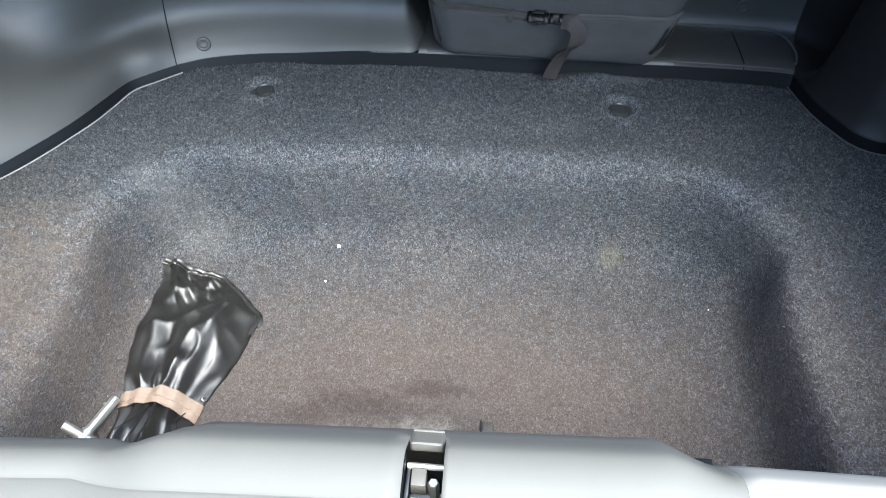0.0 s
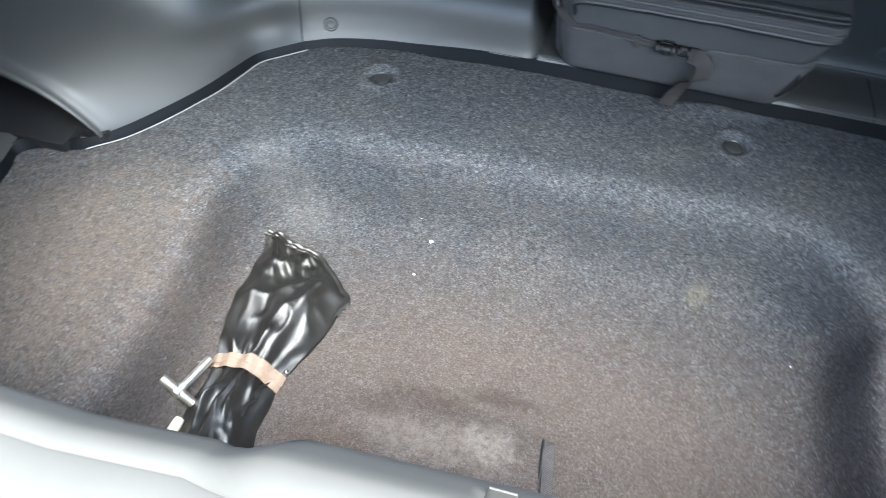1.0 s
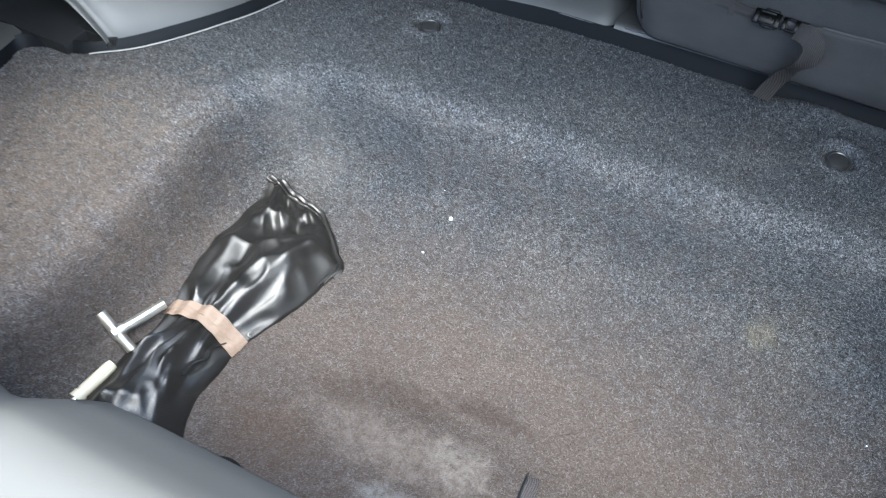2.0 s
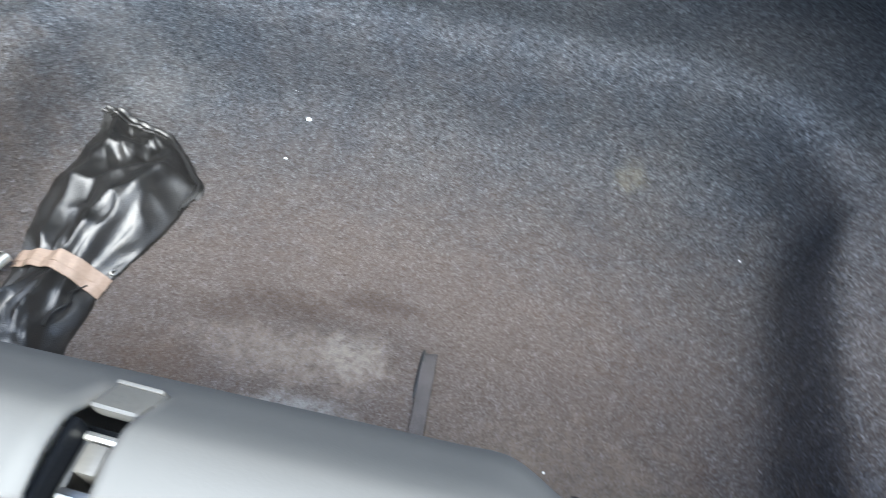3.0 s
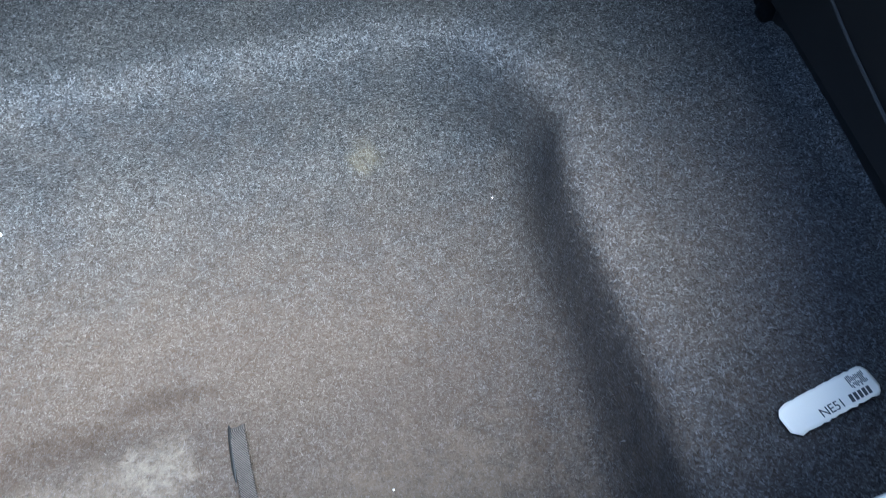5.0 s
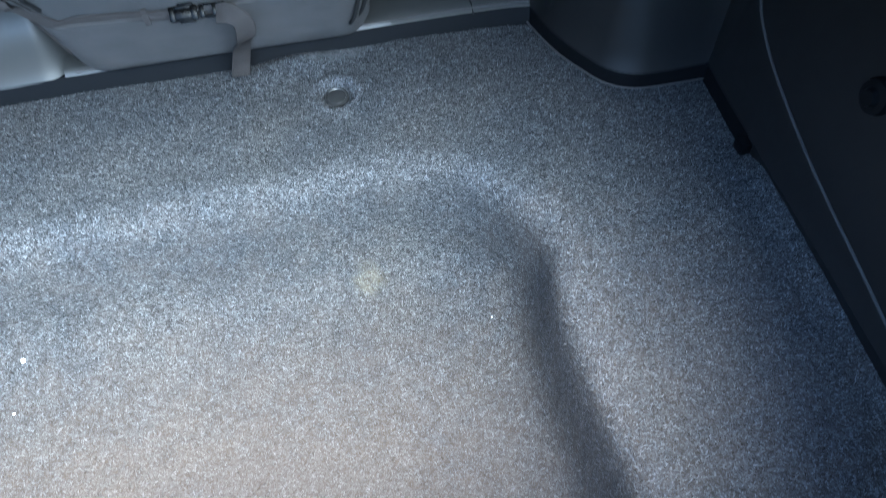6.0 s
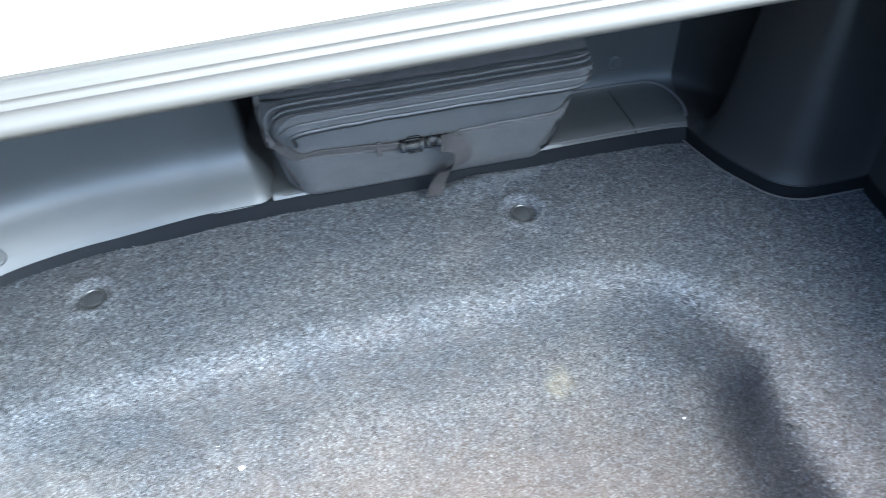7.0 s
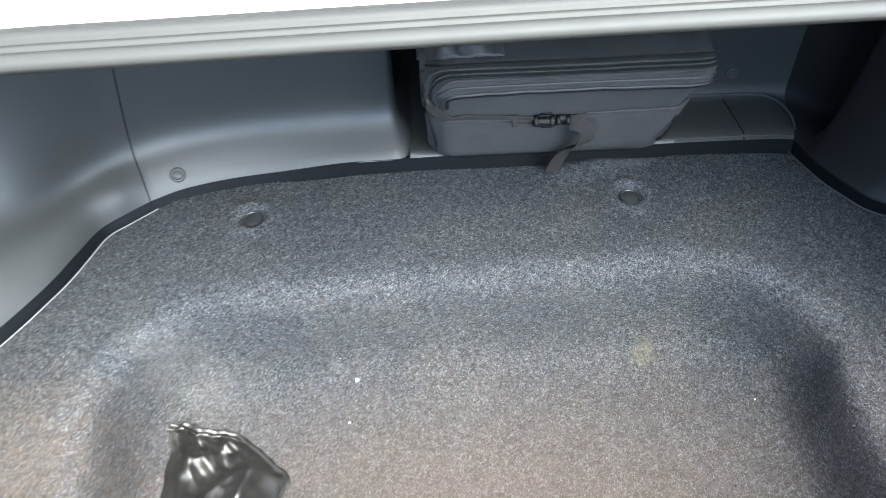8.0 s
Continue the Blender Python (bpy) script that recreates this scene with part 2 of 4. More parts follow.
        v.co = Vector(((x0 + x1) / 2 + v.co.x * (x1 - x0), (y0 + y1) / 2 + v.co.y * (y1 - y0), (z0 + z1) / 2 + v.co.z * (z1 - z0)))
    if bevel:
        bmesh.ops.bevel(own, geom=own.edges[:], offset=bevel, segments=segments, affect="EDGES", profile=0.6)
    if bm is None:
        return own
    me = bpy.data.meshes.new("tmp")
    own.to_mesh(me)
    own.free()
    bm.from_mesh(me)
    bpy.data.meshes.remove(me)
    return bm


def turned(bm, m):
    bmesh.ops.transform(bm, matrix=m, verts=bm.verts)
    return bm


def smooth_path(points, step):
    """Catmull-Rom through points, resampled at even steps."""
    p = [Vector(q) for q in points]
    p = [p[0] * 2 - p[1]] + p + [p[-1] * 2 - p[-2]]
    dense = []
    for i in range(1, len(p) - 2):
        for k in range(24):
            t = k / 24
            dense.append(0.5 * ((2 * p[i]) + (p[i + 1] - p[i - 1]) * t + (2 * p[i - 1] - 5 * p[i] + 4 * p[i + 1] - p[i + 2]) * t * t
                                + (3 * p[i] - p[i - 1] - 3 * p[i + 1] + p[i + 2]) * t ** 3))
    dense.append(p[-2])
    length = sum((b - a).length for a, b in zip(dense, dense[1:]))
    count = max(2, round(length / step))
    out, gone, want, k = [dense[0]], 0.0, 1, 0
    for a, b in zip(dense, dense[1:]):
        seg = (b - a).length
        while want < count and gone + seg >= want * length / count:
            out.append(a.lerp(b, (want * length / count - gone) / max(seg, 1e-9)))
            want += 1
        gone += seg
    out.append(dense[-1])
    return out


def sheet(rows, flip=False):
    """Verts and quads of a grid of points, row by row."""
    nr, nc = len(rows), len(rows[0])
    verts = [v for r in rows for v in r]
    faces = []
    for i in range(nr - 1):
        for j in range(nc - 1):
            q = (i * nc + j, i * nc + j + 1, (i + 1) * nc + j + 1, (i + 1) * nc + j)
            faces.append(q[::-1] if flip else q)
    return verts, faces


def thick(ob, t, offset=-1.0):
    md = ob.modifiers.new("thickness", "SOLIDIFY")
    md.thickness, md.offset, md.use_even_offset = t, offset, False
    return ob


def tube_bm(points, radius, sides=8, bm=None, flat=1.0, cap=True):
    bm = bm or bmesh.new()
    pts = [Vector(p) for p in points]
    rings = []
    side = None
    for i, p in enumerate(pts):
        d = (pts[min(i + 1, len(pts) - 1)] - pts[max(i - 1, 0)]).normalized()
        if side is None:
            side = d.orthogonal().normalized()
        side = (side - d * side.dot(d)).normalized()
        up = d.cross(side)
        r = radius[i] if isinstance(radius, (list, tuple)) else radius
        rings.append([bm.verts.new(p + (side * math.cos(a) + up * math.sin(a) * flat) * r) for a in (2 * math.pi * k / sides for k in range(sides))])
    for a, b in zip(rings, rings[1:]):
        for k in range(sides):
            bm.faces.new((a[k], a[(k + 1) % sides], b[(k + 1) % sides], b[k]))
    if cap:
        bm.faces.new(rings[0][::-1])
        bm.faces.new(rings[-1])
    return bm


def ribbon_bm(points, wide, width, t, bm=None):
    """A band of width and thickness t; wide: the direction across it, one or one per point."""
    bm = bm or bmesh.new()
    pts = [Vector(p) for p in points]
    rings = []
    for i, p in enumerate(pts):
        d = (pts[min(i + 1, len(pts) - 1)] - pts[max(i - 1, 0)]).normalized()
        w = Vector(wide[i] if isinstance(wide, list) else wide)
        w = (w - d * w.dot(d)).normalized()
        u = d.cross(w)
        rings.append([bm.verts.new(p + w * a * width / 2 + u * b * t / 2) for a, b in ((-1, -0.4), (-0.94, -1), (0.94, -1), (1, -0.4), (1, 0.4), (0.94, 1), (-0.94, 1), (-1, 0.4))])
    for a, b in zip(rings, rings[1:]):
        for k in range(8):
            bm.faces.new((a[k], a[(k + 1) % 8], b[(k + 1) % 8], b[k]))
    bm.faces.new(rings[0][::-1])
    bm.faces.new(rings[-1])
    return bm


def lathe_bm(profile, m, sides=24, bm=None):
    """profile: (radius, height) from axis to axis."""
    bm = bm or bmesh.new()
    rings = []
    for r, h in profile:
        if r < 1e-6:
            rings.append([bm.verts.new(m @ Vector((0, 0, h)))])
        else:
            rings.append([bm.verts.new(m @ Vector((r * math.cos(a), r * math.sin(a), h))) for a in (2 * math.pi * k / sides for k in range(sides))])
    for a, b in zip(rings, rings[1:]):
        for k in range(sides):
            k2 = (k + 1) % sides
            if len(a) == 1 and len(b) == 1:
                continue
            if len(a) == 1:
                bm.faces.new((a[0], b[k], b[k2]))
            elif len(b) == 1:
                bm.faces.new((a[k], a[k2], b[0]))
            else:
                bm.faces.new((a[k], a[k2], b[k2], b[k]))
    return bm


def step01(a, b, x):
    t = min(1.0, max(0.0, (x - a) / (b - a)))
    return t * t * (3 - 2 * t)


def spline1(x, table):
    """Straight interpolation in a table of (x, value)."""
    if x <= table[0][0]:
        return table[0][1]
    for (x0, v0), (x1, v1) in zip(table, table[1:]):
        if x <= x1:
            return v0 + (v1 - v0) * (x - x0) / (x1 - x0)
    return table[-1][1]


# ---- floor: a carpet with a deep tub pressed into it ----
DEEP = -0.130
HOLES = ((-0.2365, 0.007), (0.2355, 0.004))


def tub_depth(x, y):
    """Distance inside the rim of the tub; negative outside."""
    x0, x1, r = -0.355, 0.377, 0.108
    y1 = -0.127 + 0.005 * math.sin(5 * x)
    # the far right corner is drawn out a little
    x1 += 0.010 * math.exp(-((y + 0.238) / 0.038) ** 2)
    x0 -= 0.008 * math.exp(-((y + 0.245) / 0.045) ** 2)
    x0 += 0.012 * step01(-0.28, -0.38, y)
    dx = max(x0 + r - x, x - (x1 - r), 0.0)
    dy = max(y - (y1 - r), 0.0)
    if dx > 0 and dy > 0:
        return r - math.hypot(dx, dy)
    return min(x - x0, x1 - x, y1 - y)


# section of the rim: a soft crest, a steep drop and a wide hollow foot
RIM_D = (-0.060, -0.042, -0.034, -0.026, -0.018, -0.010, -0.005, 0.000, 0.003, 0.005, 0.008, 0.013, 0.021, 0.032, 0.048, 0.066, 0.090, 0.120)
RIM_Z = (0.0, 0.0012, 0.0016, 0.0014, -0.0002, -0.0040, -0.0085, -0.0165, -0.0310, -0.0490, -0.0690, -0.0880, -0.1035, -0.1140, -0.1225, -0.1270, -0.1293, -0.1300)
RIM_FINE = np.linspace(-0.060, 0.120, 721)
RIM_CURVE = np.interp(RIM_FINE, RIM_D, RIM_Z)
for _ in range(3):
    RIM_CURVE = np.convolve(np.pad(RIM_CURVE, 5, mode="edge"), np.ones(11) / 11, mode="valid")
RIM_CURVE = RIM_CURVE.tolist()


def rim_z(d):
    f = (min(0.1199, max(-0.0599, d)) + 0.060) / 0.00025
    i = int(f)
    return RIM_CURVE[i] + (RIM_CURVE[i + 1] - RIM_CURVE[i]) * (f - i)


def paling(x, y):
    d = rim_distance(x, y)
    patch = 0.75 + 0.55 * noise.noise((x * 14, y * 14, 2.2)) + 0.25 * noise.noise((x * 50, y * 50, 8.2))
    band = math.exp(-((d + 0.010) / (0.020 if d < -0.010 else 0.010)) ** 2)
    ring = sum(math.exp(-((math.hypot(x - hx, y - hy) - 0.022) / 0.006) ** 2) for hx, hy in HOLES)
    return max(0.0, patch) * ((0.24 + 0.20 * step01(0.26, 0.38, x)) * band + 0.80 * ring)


def rim_distance(x, y):
    return tub_depth(x, y) + 0.004 * noise.noise((x * 9, y * 9, 3.1)) + 0.0018 * noise.noise((x * 34, y * 34, 6.3))


def floor_z(x, y):
    d = rim_distance(x, y)
    # the wall leans back on the left, where the pouch lies against it
    if d > 0:
        d *= 1 - 0.38 * step01(-0.20, -0.29, x) * step01(-0.17, -0.23, y)
    z = rim_z(d)
    z += 0.0035 * noise.noise((x * 6, y * 6, 0.7)) + 0.0012 * noise.noise((x * 22, y * 22, 5.0))
    for hx, hy in HOLES:
        r = math.hypot(x - hx, y - hy)
        z -= 0.0060 * (1 - step01(0.011, 0.021, r)) - 0.0034 * math.exp(-((r - 0.025) / 0.007) ** 2)
    # rumples: a lifted fold by the shelf, and a shallow hump beside the pull strap
    z += 0.012 * math.exp(-((x - 0.20) / 0.045) ** 2 - ((y - 0.060) / 0.016) ** 2)
    z += 0.008 * math.exp(-((x - 0.02) / 0.06) ** 2 - ((y + 0.43) / 0.035) ** 2)
    z -= 0.006 * math.exp(-((x + 0.02) / 0.07) ** 2 - ((y + 0.380) / 0.02) ** 2)
    # turned up against the bare part of the right-hand panel
    z += 0.012 * step01(0.57, 0.61, x) * step01(-0.17, -0.22, y)
    return z


def build_floor():
    # finer rows and columns where the rim runs
    xs = np.concatenate([np.arange(-0.70, -0.385, 0.0045), np.arange(-0.385, -0.235, 0.002), np.arange(-0.235, 0.245, 0.0045), np.arange(0.245, 0.405, 0.002), np.arange(0.405, 0.7001, 0.0045)])
    ys = np.concatenate([np.arange(-0.66, -0.26, 0.0045), np.arange(-0.26, -0.095, 0.002), np.arange(-0.095, 0.1501, 0.0045)])
    rows = [[(x, y, floor_z(x, y)) for x in xs] for y in ys]
    v, f = sheet(rows)
    ob = link_mesh("floor", v, f, CARPET)
    ob.data.attributes.new("paling", "FLOAT", "POINT").data.foreach_set("value", [paling(q[0], q[1]) for q in v])
    thick(ob, 0.008)
    return tagged(ob, "worn grey-brown heather carpet pressed into a deep tub", "carpet", kind="structure")


floor = build_floor()



def build_pile(count):
    """Short fibres lying every way on the carpet, thick enough to hide the cloth."""
    rng = np.random.default_rng(7)
    step = 0.0028
    gx, gy = np.arange(-0.70, 0.7001, step), np.arange(-0.66, 0.1501, step)
    hz = np.array([[floor_z(x, y) for x in gx] for y in gy])
    dzy, dzx = np.gradient(hz, step)

    def look_up(a, x, y):
        fx, fy = (x - gx[0]) / step, (y - gy[0]) / step
        i, j = np.clip(fy.astype(int), 0, len(gy) - 2), np.clip(fx.astype(int), 0, len(gx) - 2)
        u, v = fx - j, fy - i
        return a[i, j] * (1 - u) * (1 - v) + a[i, j + 1] * u * (1 - v) + a[i + 1, j] * (1 - u) * v + a[i + 1, j + 1] * u * v

    x, y = rng.uniform(-0.635, 0.625, count * 3), rng.uniform(-0.60, 0.090, count * 3)
    slope = np.sqrt(1 + look_up(dzx, x, y) ** 2 + look_up(dzy, x, y) ** 2)
    keep = rng.uniform(0, 3.0, x.size) < slope
    for hx, hy in HOLES:
        keep &= np.hypot(x - hx, y - hy) > 0.0125
    x, y = x[keep][:count], y[keep][:count]
    z = look_up(hz, x, y)
    normal = np.stack([-look_up(dzx, x, y), -look_up(dzy, x, y), np.ones_like(x)], 1)
    normal /= np.linalg.norm(normal, axis=1)[:, None]
    n = x.size
    az = rng.uniform(0, 2 * np.pi, n)
    along = np.stack([np.cos(az), np.sin(az), np.zeros(n)], 1)
    along -= normal * np.sum(along * normal, 1)[:, None]
    along /= np.linalg.norm(along, axis=1)[:, None]
    rise = rng.uniform(0.05, 0.60, n)[:, None]
    along = along * np.cos(rise) + normal * np.sin(rise)
    side = np.cross(along, normal)
    side /= np.linalg.norm(side, axis=1)[:, None]
    length = rng.uniform(0.0026, 0.0056, n)[:, None]
    width = rng.uniform(0.00040, 0.00078, n)[:, None]
    root = np.stack([x, y, z], 1) - normal * 0.0004
    bend = root + along * length * 0.55 + normal * 0.0002
    tip = root + along * length - normal * 0.10 * length
    co = np.stack([root - side * width, root + side * width, bend + side * width * 0.8, tip, bend - side * width * 0.8], 1).reshape(-1, 3)
    me = bpy.data.meshes.new("carpet_pile")
    me.vertices.add(5 * n)
    me.vertices.foreach_set("co", co.astype(np.float32).ravel())
    first = (np.arange(n) * 5)[:, None]
    loops = np.concatenate([first + np.array([[0, 1, 2, 4]]), first + np.array([[4, 2, 3]])], 1).ravel()
    me.loops.add(loops.size)
    me.loops.foreach_set("vertex_index", loops.astype(np.int32))
    me.polygons.add(2 * n)
    starts = np.stack([np.arange(n) * 7, np.arange(n) * 7 + 4], 1).ravel()
    totals = np.tile(np.array([4, 3]), n)
    me.polygons.foreach_set("loop_start", starts.astype(np.int32))
    me.polygons.foreach_set("loop_total", totals.astype(np.int32))
    me.update(calc_edges=True)
    # fibres take the same paling as the cloth under them
    worn = look_up(np.array([[paling(a, b) for a in gx] for b in gy]), x, y)
    me.attributes.new("paling", "FLOAT", "POINT").data.foreach_set("value", np.repeat(worn, 5).astype(np.float32))
    me.materials.append(PILE)
    return tagged(new("carpet_pile", me), "short grey-brown heather fibres of the carpet", "carpet pile", kind="stuff")


build_pile(400000)

for hx, hy in HOLES:
    clip = thing("carpet_clip", "round dark plastic clip sunk in the carpet", "clip", "carpet clips")
    at = Matrix.Translation((hx, hy, floor_z(hx, hy)))
    part("head", lathe_bm([(0, 0.0060), (0.006, 0.0058), (0.0096, 0.0050), (0.0106, 0.0062), (0.0118, 0.0060), (0.0124, 0.0046), (0.0124, -0.006), (0, -0.006)], at, 28), CLIP, clip)


# ---- walls of the boot ----
LEFT_LINE = [(-0.585, -0.62), (-0.600, -0.42), (-0.614, -0.303), (-0.624, -0.262), (-0.600, -0.241), (-0.545, -0.228), (-0.512, -0.196), (-0.477, -0.142), (-0.450, -0.092),
             (-0.432, -0.046), (-0.416, -0.008), (-0.392, 0.016), (-0.363, 0.040)]
BACK_LEFT = [(-0.363, 0.040), (-0.320, 0.061), (-0.243, 0.077), (-0.132, 0.083), (-0.050, 0.083)]
SHELF = [(-0.036, 0.083), (0.060, 0.082), (0.200, 0.079), (0.310, 0.078)]
BACK_RIGHT = [(0.310, 0.078), (0.380, 0.076), (0.440, 0.073), (0.466, 0.069)]
ARCH_RIGHT = [(0.466, 0.069), (0.474, 0.030), (0.484, 0.000), (0.496, -0.026), (0.511, -0.051), (0.534, -0.066), (0.565, -0.070), (0.613, -0.070)]
SIDE_RIGHT = [(0.613, -0.070), (0.608, -0.120), (0.604, -0.175)]
SIDE_BARE = [(0.604, -0.175), (0.597, -0.279), (0.590, -0.378), (0.581, -0.500), (0.573, -0.620)]


def top_z(x, y):
    """Underside of the body above the walls."""
    return spline1(y, [(-0.62, 0.190), (-0.56, 0.230), (-0.45, 0.288), (-0.36, 0.322), (-0.30, 0.346), (-0.24, 0.374), (-0.10, 0.386), (0.30, 0.395)])


def loft(line, profile, step=0.008, first=None, last=None):
    """Rows of points: up the profile (outward, height) at each step along the line. profile may be a function of 0..1 along the line."""
    pts = smooth_path([(x, y, 0) for x, y in line], step)
    rows = []
    for i, p in enumerate(pts):
        d = pts[min(i + 1, len(pts) - 1)] - pts[max(i - 1, 0)]
        if i == 0 and first:
            d = Vector((*first, 0))
        if i == len(pts) - 1 and last:
            d = Vector((*last, 0))
        d.normalize()
        out = Vector((-d.y, d.x, 0))
        pr = profile(i / (len(pts) - 1), p) if callable(profile) else profile
        rows.append([(p.x + out.x * o, p.y + out.y * o, min(z, top_z(p.x, p.y + out.y * o)) - 0.004) for o, z in pr])
    return rows


def wall_part(name, rows, material, parent=None, label="", back=0.004):
    v, f = sheet(rows)
    ob = link_mesh(name, v, f, material, parent, label)
    thick(ob, back, 1.0).modifiers[0].use_rim = False
    return ob


LIP_H = 0.0220
LOW_H = 0.0160


def lip_profile(h=LIP_H, foot=0.009):
    return [(-foot, -0.002), (-0.62 * foot, 0.4 * h), (-0.0008, h + 0.0005)]


def resample(profile, n=51):
    p = smooth_path([(a, b, 0) for a, b in profile], 0.004)
    return [(q.x, q.y) for q in (p[round(k * (len(p) - 1) / (n - 1))] for k in range(n))]


ARCH_PROFILE = resample([(-0.0012, LOW_H - 0.001), (0.0, LOW_H + 0.002), (0.016, 0.037), (0.038, 0.060), (0.068, 0.084), (0.104, 0.106), (0.140, 0.130), (0.170, 0.160), (0.188, 0.205), (0.194, 0.27), (0.196, 0.33), (0.196, 0.40)])
GULLY_PROFILE = resample([(-0.0012, LOW_H - 0.001), (0.0, LOW_H + 0.002), (0.005, 0.031), (0.012, 0.042), (0.023, 0.051), (0.035, 0.059), (0.0425, 0.071), (0.0465, 0.098), (0.048, 0.16), (0.049, 0.23), (0.050, 0.31), (0.052, 0.40)])
BACK_PROFILE = resample([(-0.0012, LOW_H - 0.001), (0.0, LOW_H + 0.002), (0.012, 0.0315), (0.024, 0.0445), (0.034, 0.0550), (0.041, 0.0665), (0.0455, 0.084), (0.047, 0.115), (0.048, 0.16), (0.049, 0.23), (0.050, 0.31), (0.052, 0.40)])
RIGHT_BACK = resample([(-0.0012, LIP_H - 0.001), (0.0, LIP_H + 0.0005), (0.0032, LIP_H + 0.0050), (0.0062, LIP_H + 0.0066), (0.030, 0.0305), (0.076, 0.0322), (0.0835, 0.0336), (0.0862, 0.0410), (0.0875, 0.056), (0.0885, 0.10), (0.089, 0.16), (0.090, 0.23), (0.092, 0.31), (0.094, 0.40)], 34)
RIGHT_ARCH = resample([(-0.0012, LIP_H - 0.001), (0.0, LIP_H + 0.002), (0.004, 0.034), (0.010, 0.062), (0.018, 0.105), (0.026, 0.16), (0.034, 0.23), (0.042, 0.31), (0.048, 0.40)], 34)
PANEL = resample([(-0.0012, LIP_H - 0.001), (0.0, LIP_H + 0.002), (0.003, 0.034), (0.007, 0.062), (0.013, 0.105), (0.021, 0.16), (0.031, 0.23), (0.042, 0.31), (0.054, 0.40)], 34)


def blend(a, b, t):
    return [(p[0] + (q[0] - p[0]) * t, p[1] + (q[1] - p[1]) * t) for p, q in zip(a, b)]


def left_profile(s, p):
    """The bulge runs into a gully with a steep foot, the gully into the ledge of the back wall."""
    out = []
    for a, g, b in zip(ARCH_PROFILE, GULLY_PROFILE, BACK_PROFILE):
        w = step01(-0.105, -0.015, p.y)
        v = step01(0.018, 0.055, p.y)
        q = [a[k] + (g[k] - a[k]) * w for k in (0, 1)]
        out.append(tuple(q[k] + (b[k] - q[k]) * v for k in (0, 1)))
    return out


wall_left = thing("wall_left", "moulded dark plastic side trim bulging over the wheel arch", "side trim", kind="structure")


def raised(p):
    """How far the foot of the ledge climbs towards the shelf."""
    return (LIP_H - LOW_H) * step01(-0.23, -0.10, p.x)


def back_profile(s, p):
    base = blend(left_profile(1, Vector((0, 0.045, 0))), BACK_PROFILE, step01(-0.36, -0.24, p.x))
    return [(o, z + raised(p) * max(0.0, 1 - (z - LOW_H) / 0.03)) for o, z in base]


run = loft([(-0.526, -0.211)] + LEFT_LINE[6:] + BACK_LEFT[1:], lambda s, p: left_profile(s, p) if p.x < -0.363 else back_profile(s, p), 0.007, last=(1, 0))
split = min(range(len(run)), key=lambda i: abs(run[i][0][0] + 0.363) + abs(run[i][0][1] - 0.040))
# the bulge fans out to its rear end, which drops steeply to a flat tray beside the carpet
dome = [list(r) for r in run[:split + 1]]
for r in dome:
    turn = 0.80 * (1 - step01(-0.225, -0.090, r[0][1]))
    x0, y0 = r[0][:2]
    for k, (x, y, z) in enumerate(r):
        wide = 1 + 0.20 * (1 - step01(-0.205, -0.120, y0)) * step01(0.03, 0.12, z)
        dx, dy = (x - x0) * wide, (y - y0) * wide
        r[k] = (x0 + dx * math.cos(turn) - dy * math.sin(turn), y0 + dx * math.sin(turn) + dy * math.cos(turn), z)
for _ in range(3):
    even = []
    for i, r in enumerate(dome):
        w = min(5, i, len(dome) - 1 - i)
        row = []
        for k, p in enumerate(r):
            mean = [sum(dome[i + d][k][c] for d in range(-w, w + 1)) / (2 * w + 1) for c in range(3)]
            t = step01(0, 22, k)
            row.append(tuple(p[c] + (mean[c] - p[c]) * t for c in range(3)))
        even.append(row)
    dome = even
tail = []
for k in range(15):
    a = math.pi / 2 * min(1.0, k / 7)
    down = max(0, k - 7) / 7
    drop = 0.08 * (1 - math.cos(a)) + 0.92 * down
    tail.append([(x, y - 0.007 * math.sin(a) + 0.55 * (z - 0.014) * down + 0.10 * min(0.0, x + 0.53) * (1 - down), 0.006 + (z - 0.006) * (1 - drop)) for x, y, z in dome[0]])
wall_part("panel", tail[:0:-1] + dome, TRIM, wall_left)
TRAY = [(-0.585, -0.62), (-0.600, -0.42), (-0.614, -0.303), (-0.624, -0.248)]
wall_part("tray", loft(TRAY, resample([(-0.0012, LOW_H - 0.001), (0.0, LOW_H + 0.002), (0.004, LOW_H + 0.0052), (0.010, LOW_H + 0.006), (0.060, 0.024), (0.088, 0.027), (0.100, 0.036), (0.106, 0.060), (0.110, 0.11), (0.114, 0.20), (0.118, 0.30), (0.120, 0.40)], 40), 0.008), TRIM, wall_left, "flat grey tray moulded into the side trim")
# hollow floor coloured near-black to deepen its shade
recess = box_bm(-0.80, -0.56, -0.246, -0.10, 0.0, 0.014, 0.002)
box_bm(-0.575, -0.520, -0.214, -0.16, 0.0, 0.0145, 0.002, recess)
part("recess_floor", recess, TRIM_SHADED, wall_left, "floor of the hollow under the bulge, darkened to look shaded")
slant = []
for k in range(0, 51, 2):
    at = 7.0 * k / 50
    a, b = Vector(run[split + int(at)][k]), Vector(run[split + int(at) + 1][k])
    slant.append(a.lerp(b, at - int(at)))
slant = smooth_path(slant, 0.006)
part("seam", tube_bm(slant, 0.0011, 5), LIP, wall_left, "hairline joint between two mouldings")
wall_part("lip", loft(LEFT_LINE, lip_profile(LOW_H), 0.007), LIP, wall_left, "narrow black edging along the carpet")

# bead coloured pale to paint the highlight along this edge
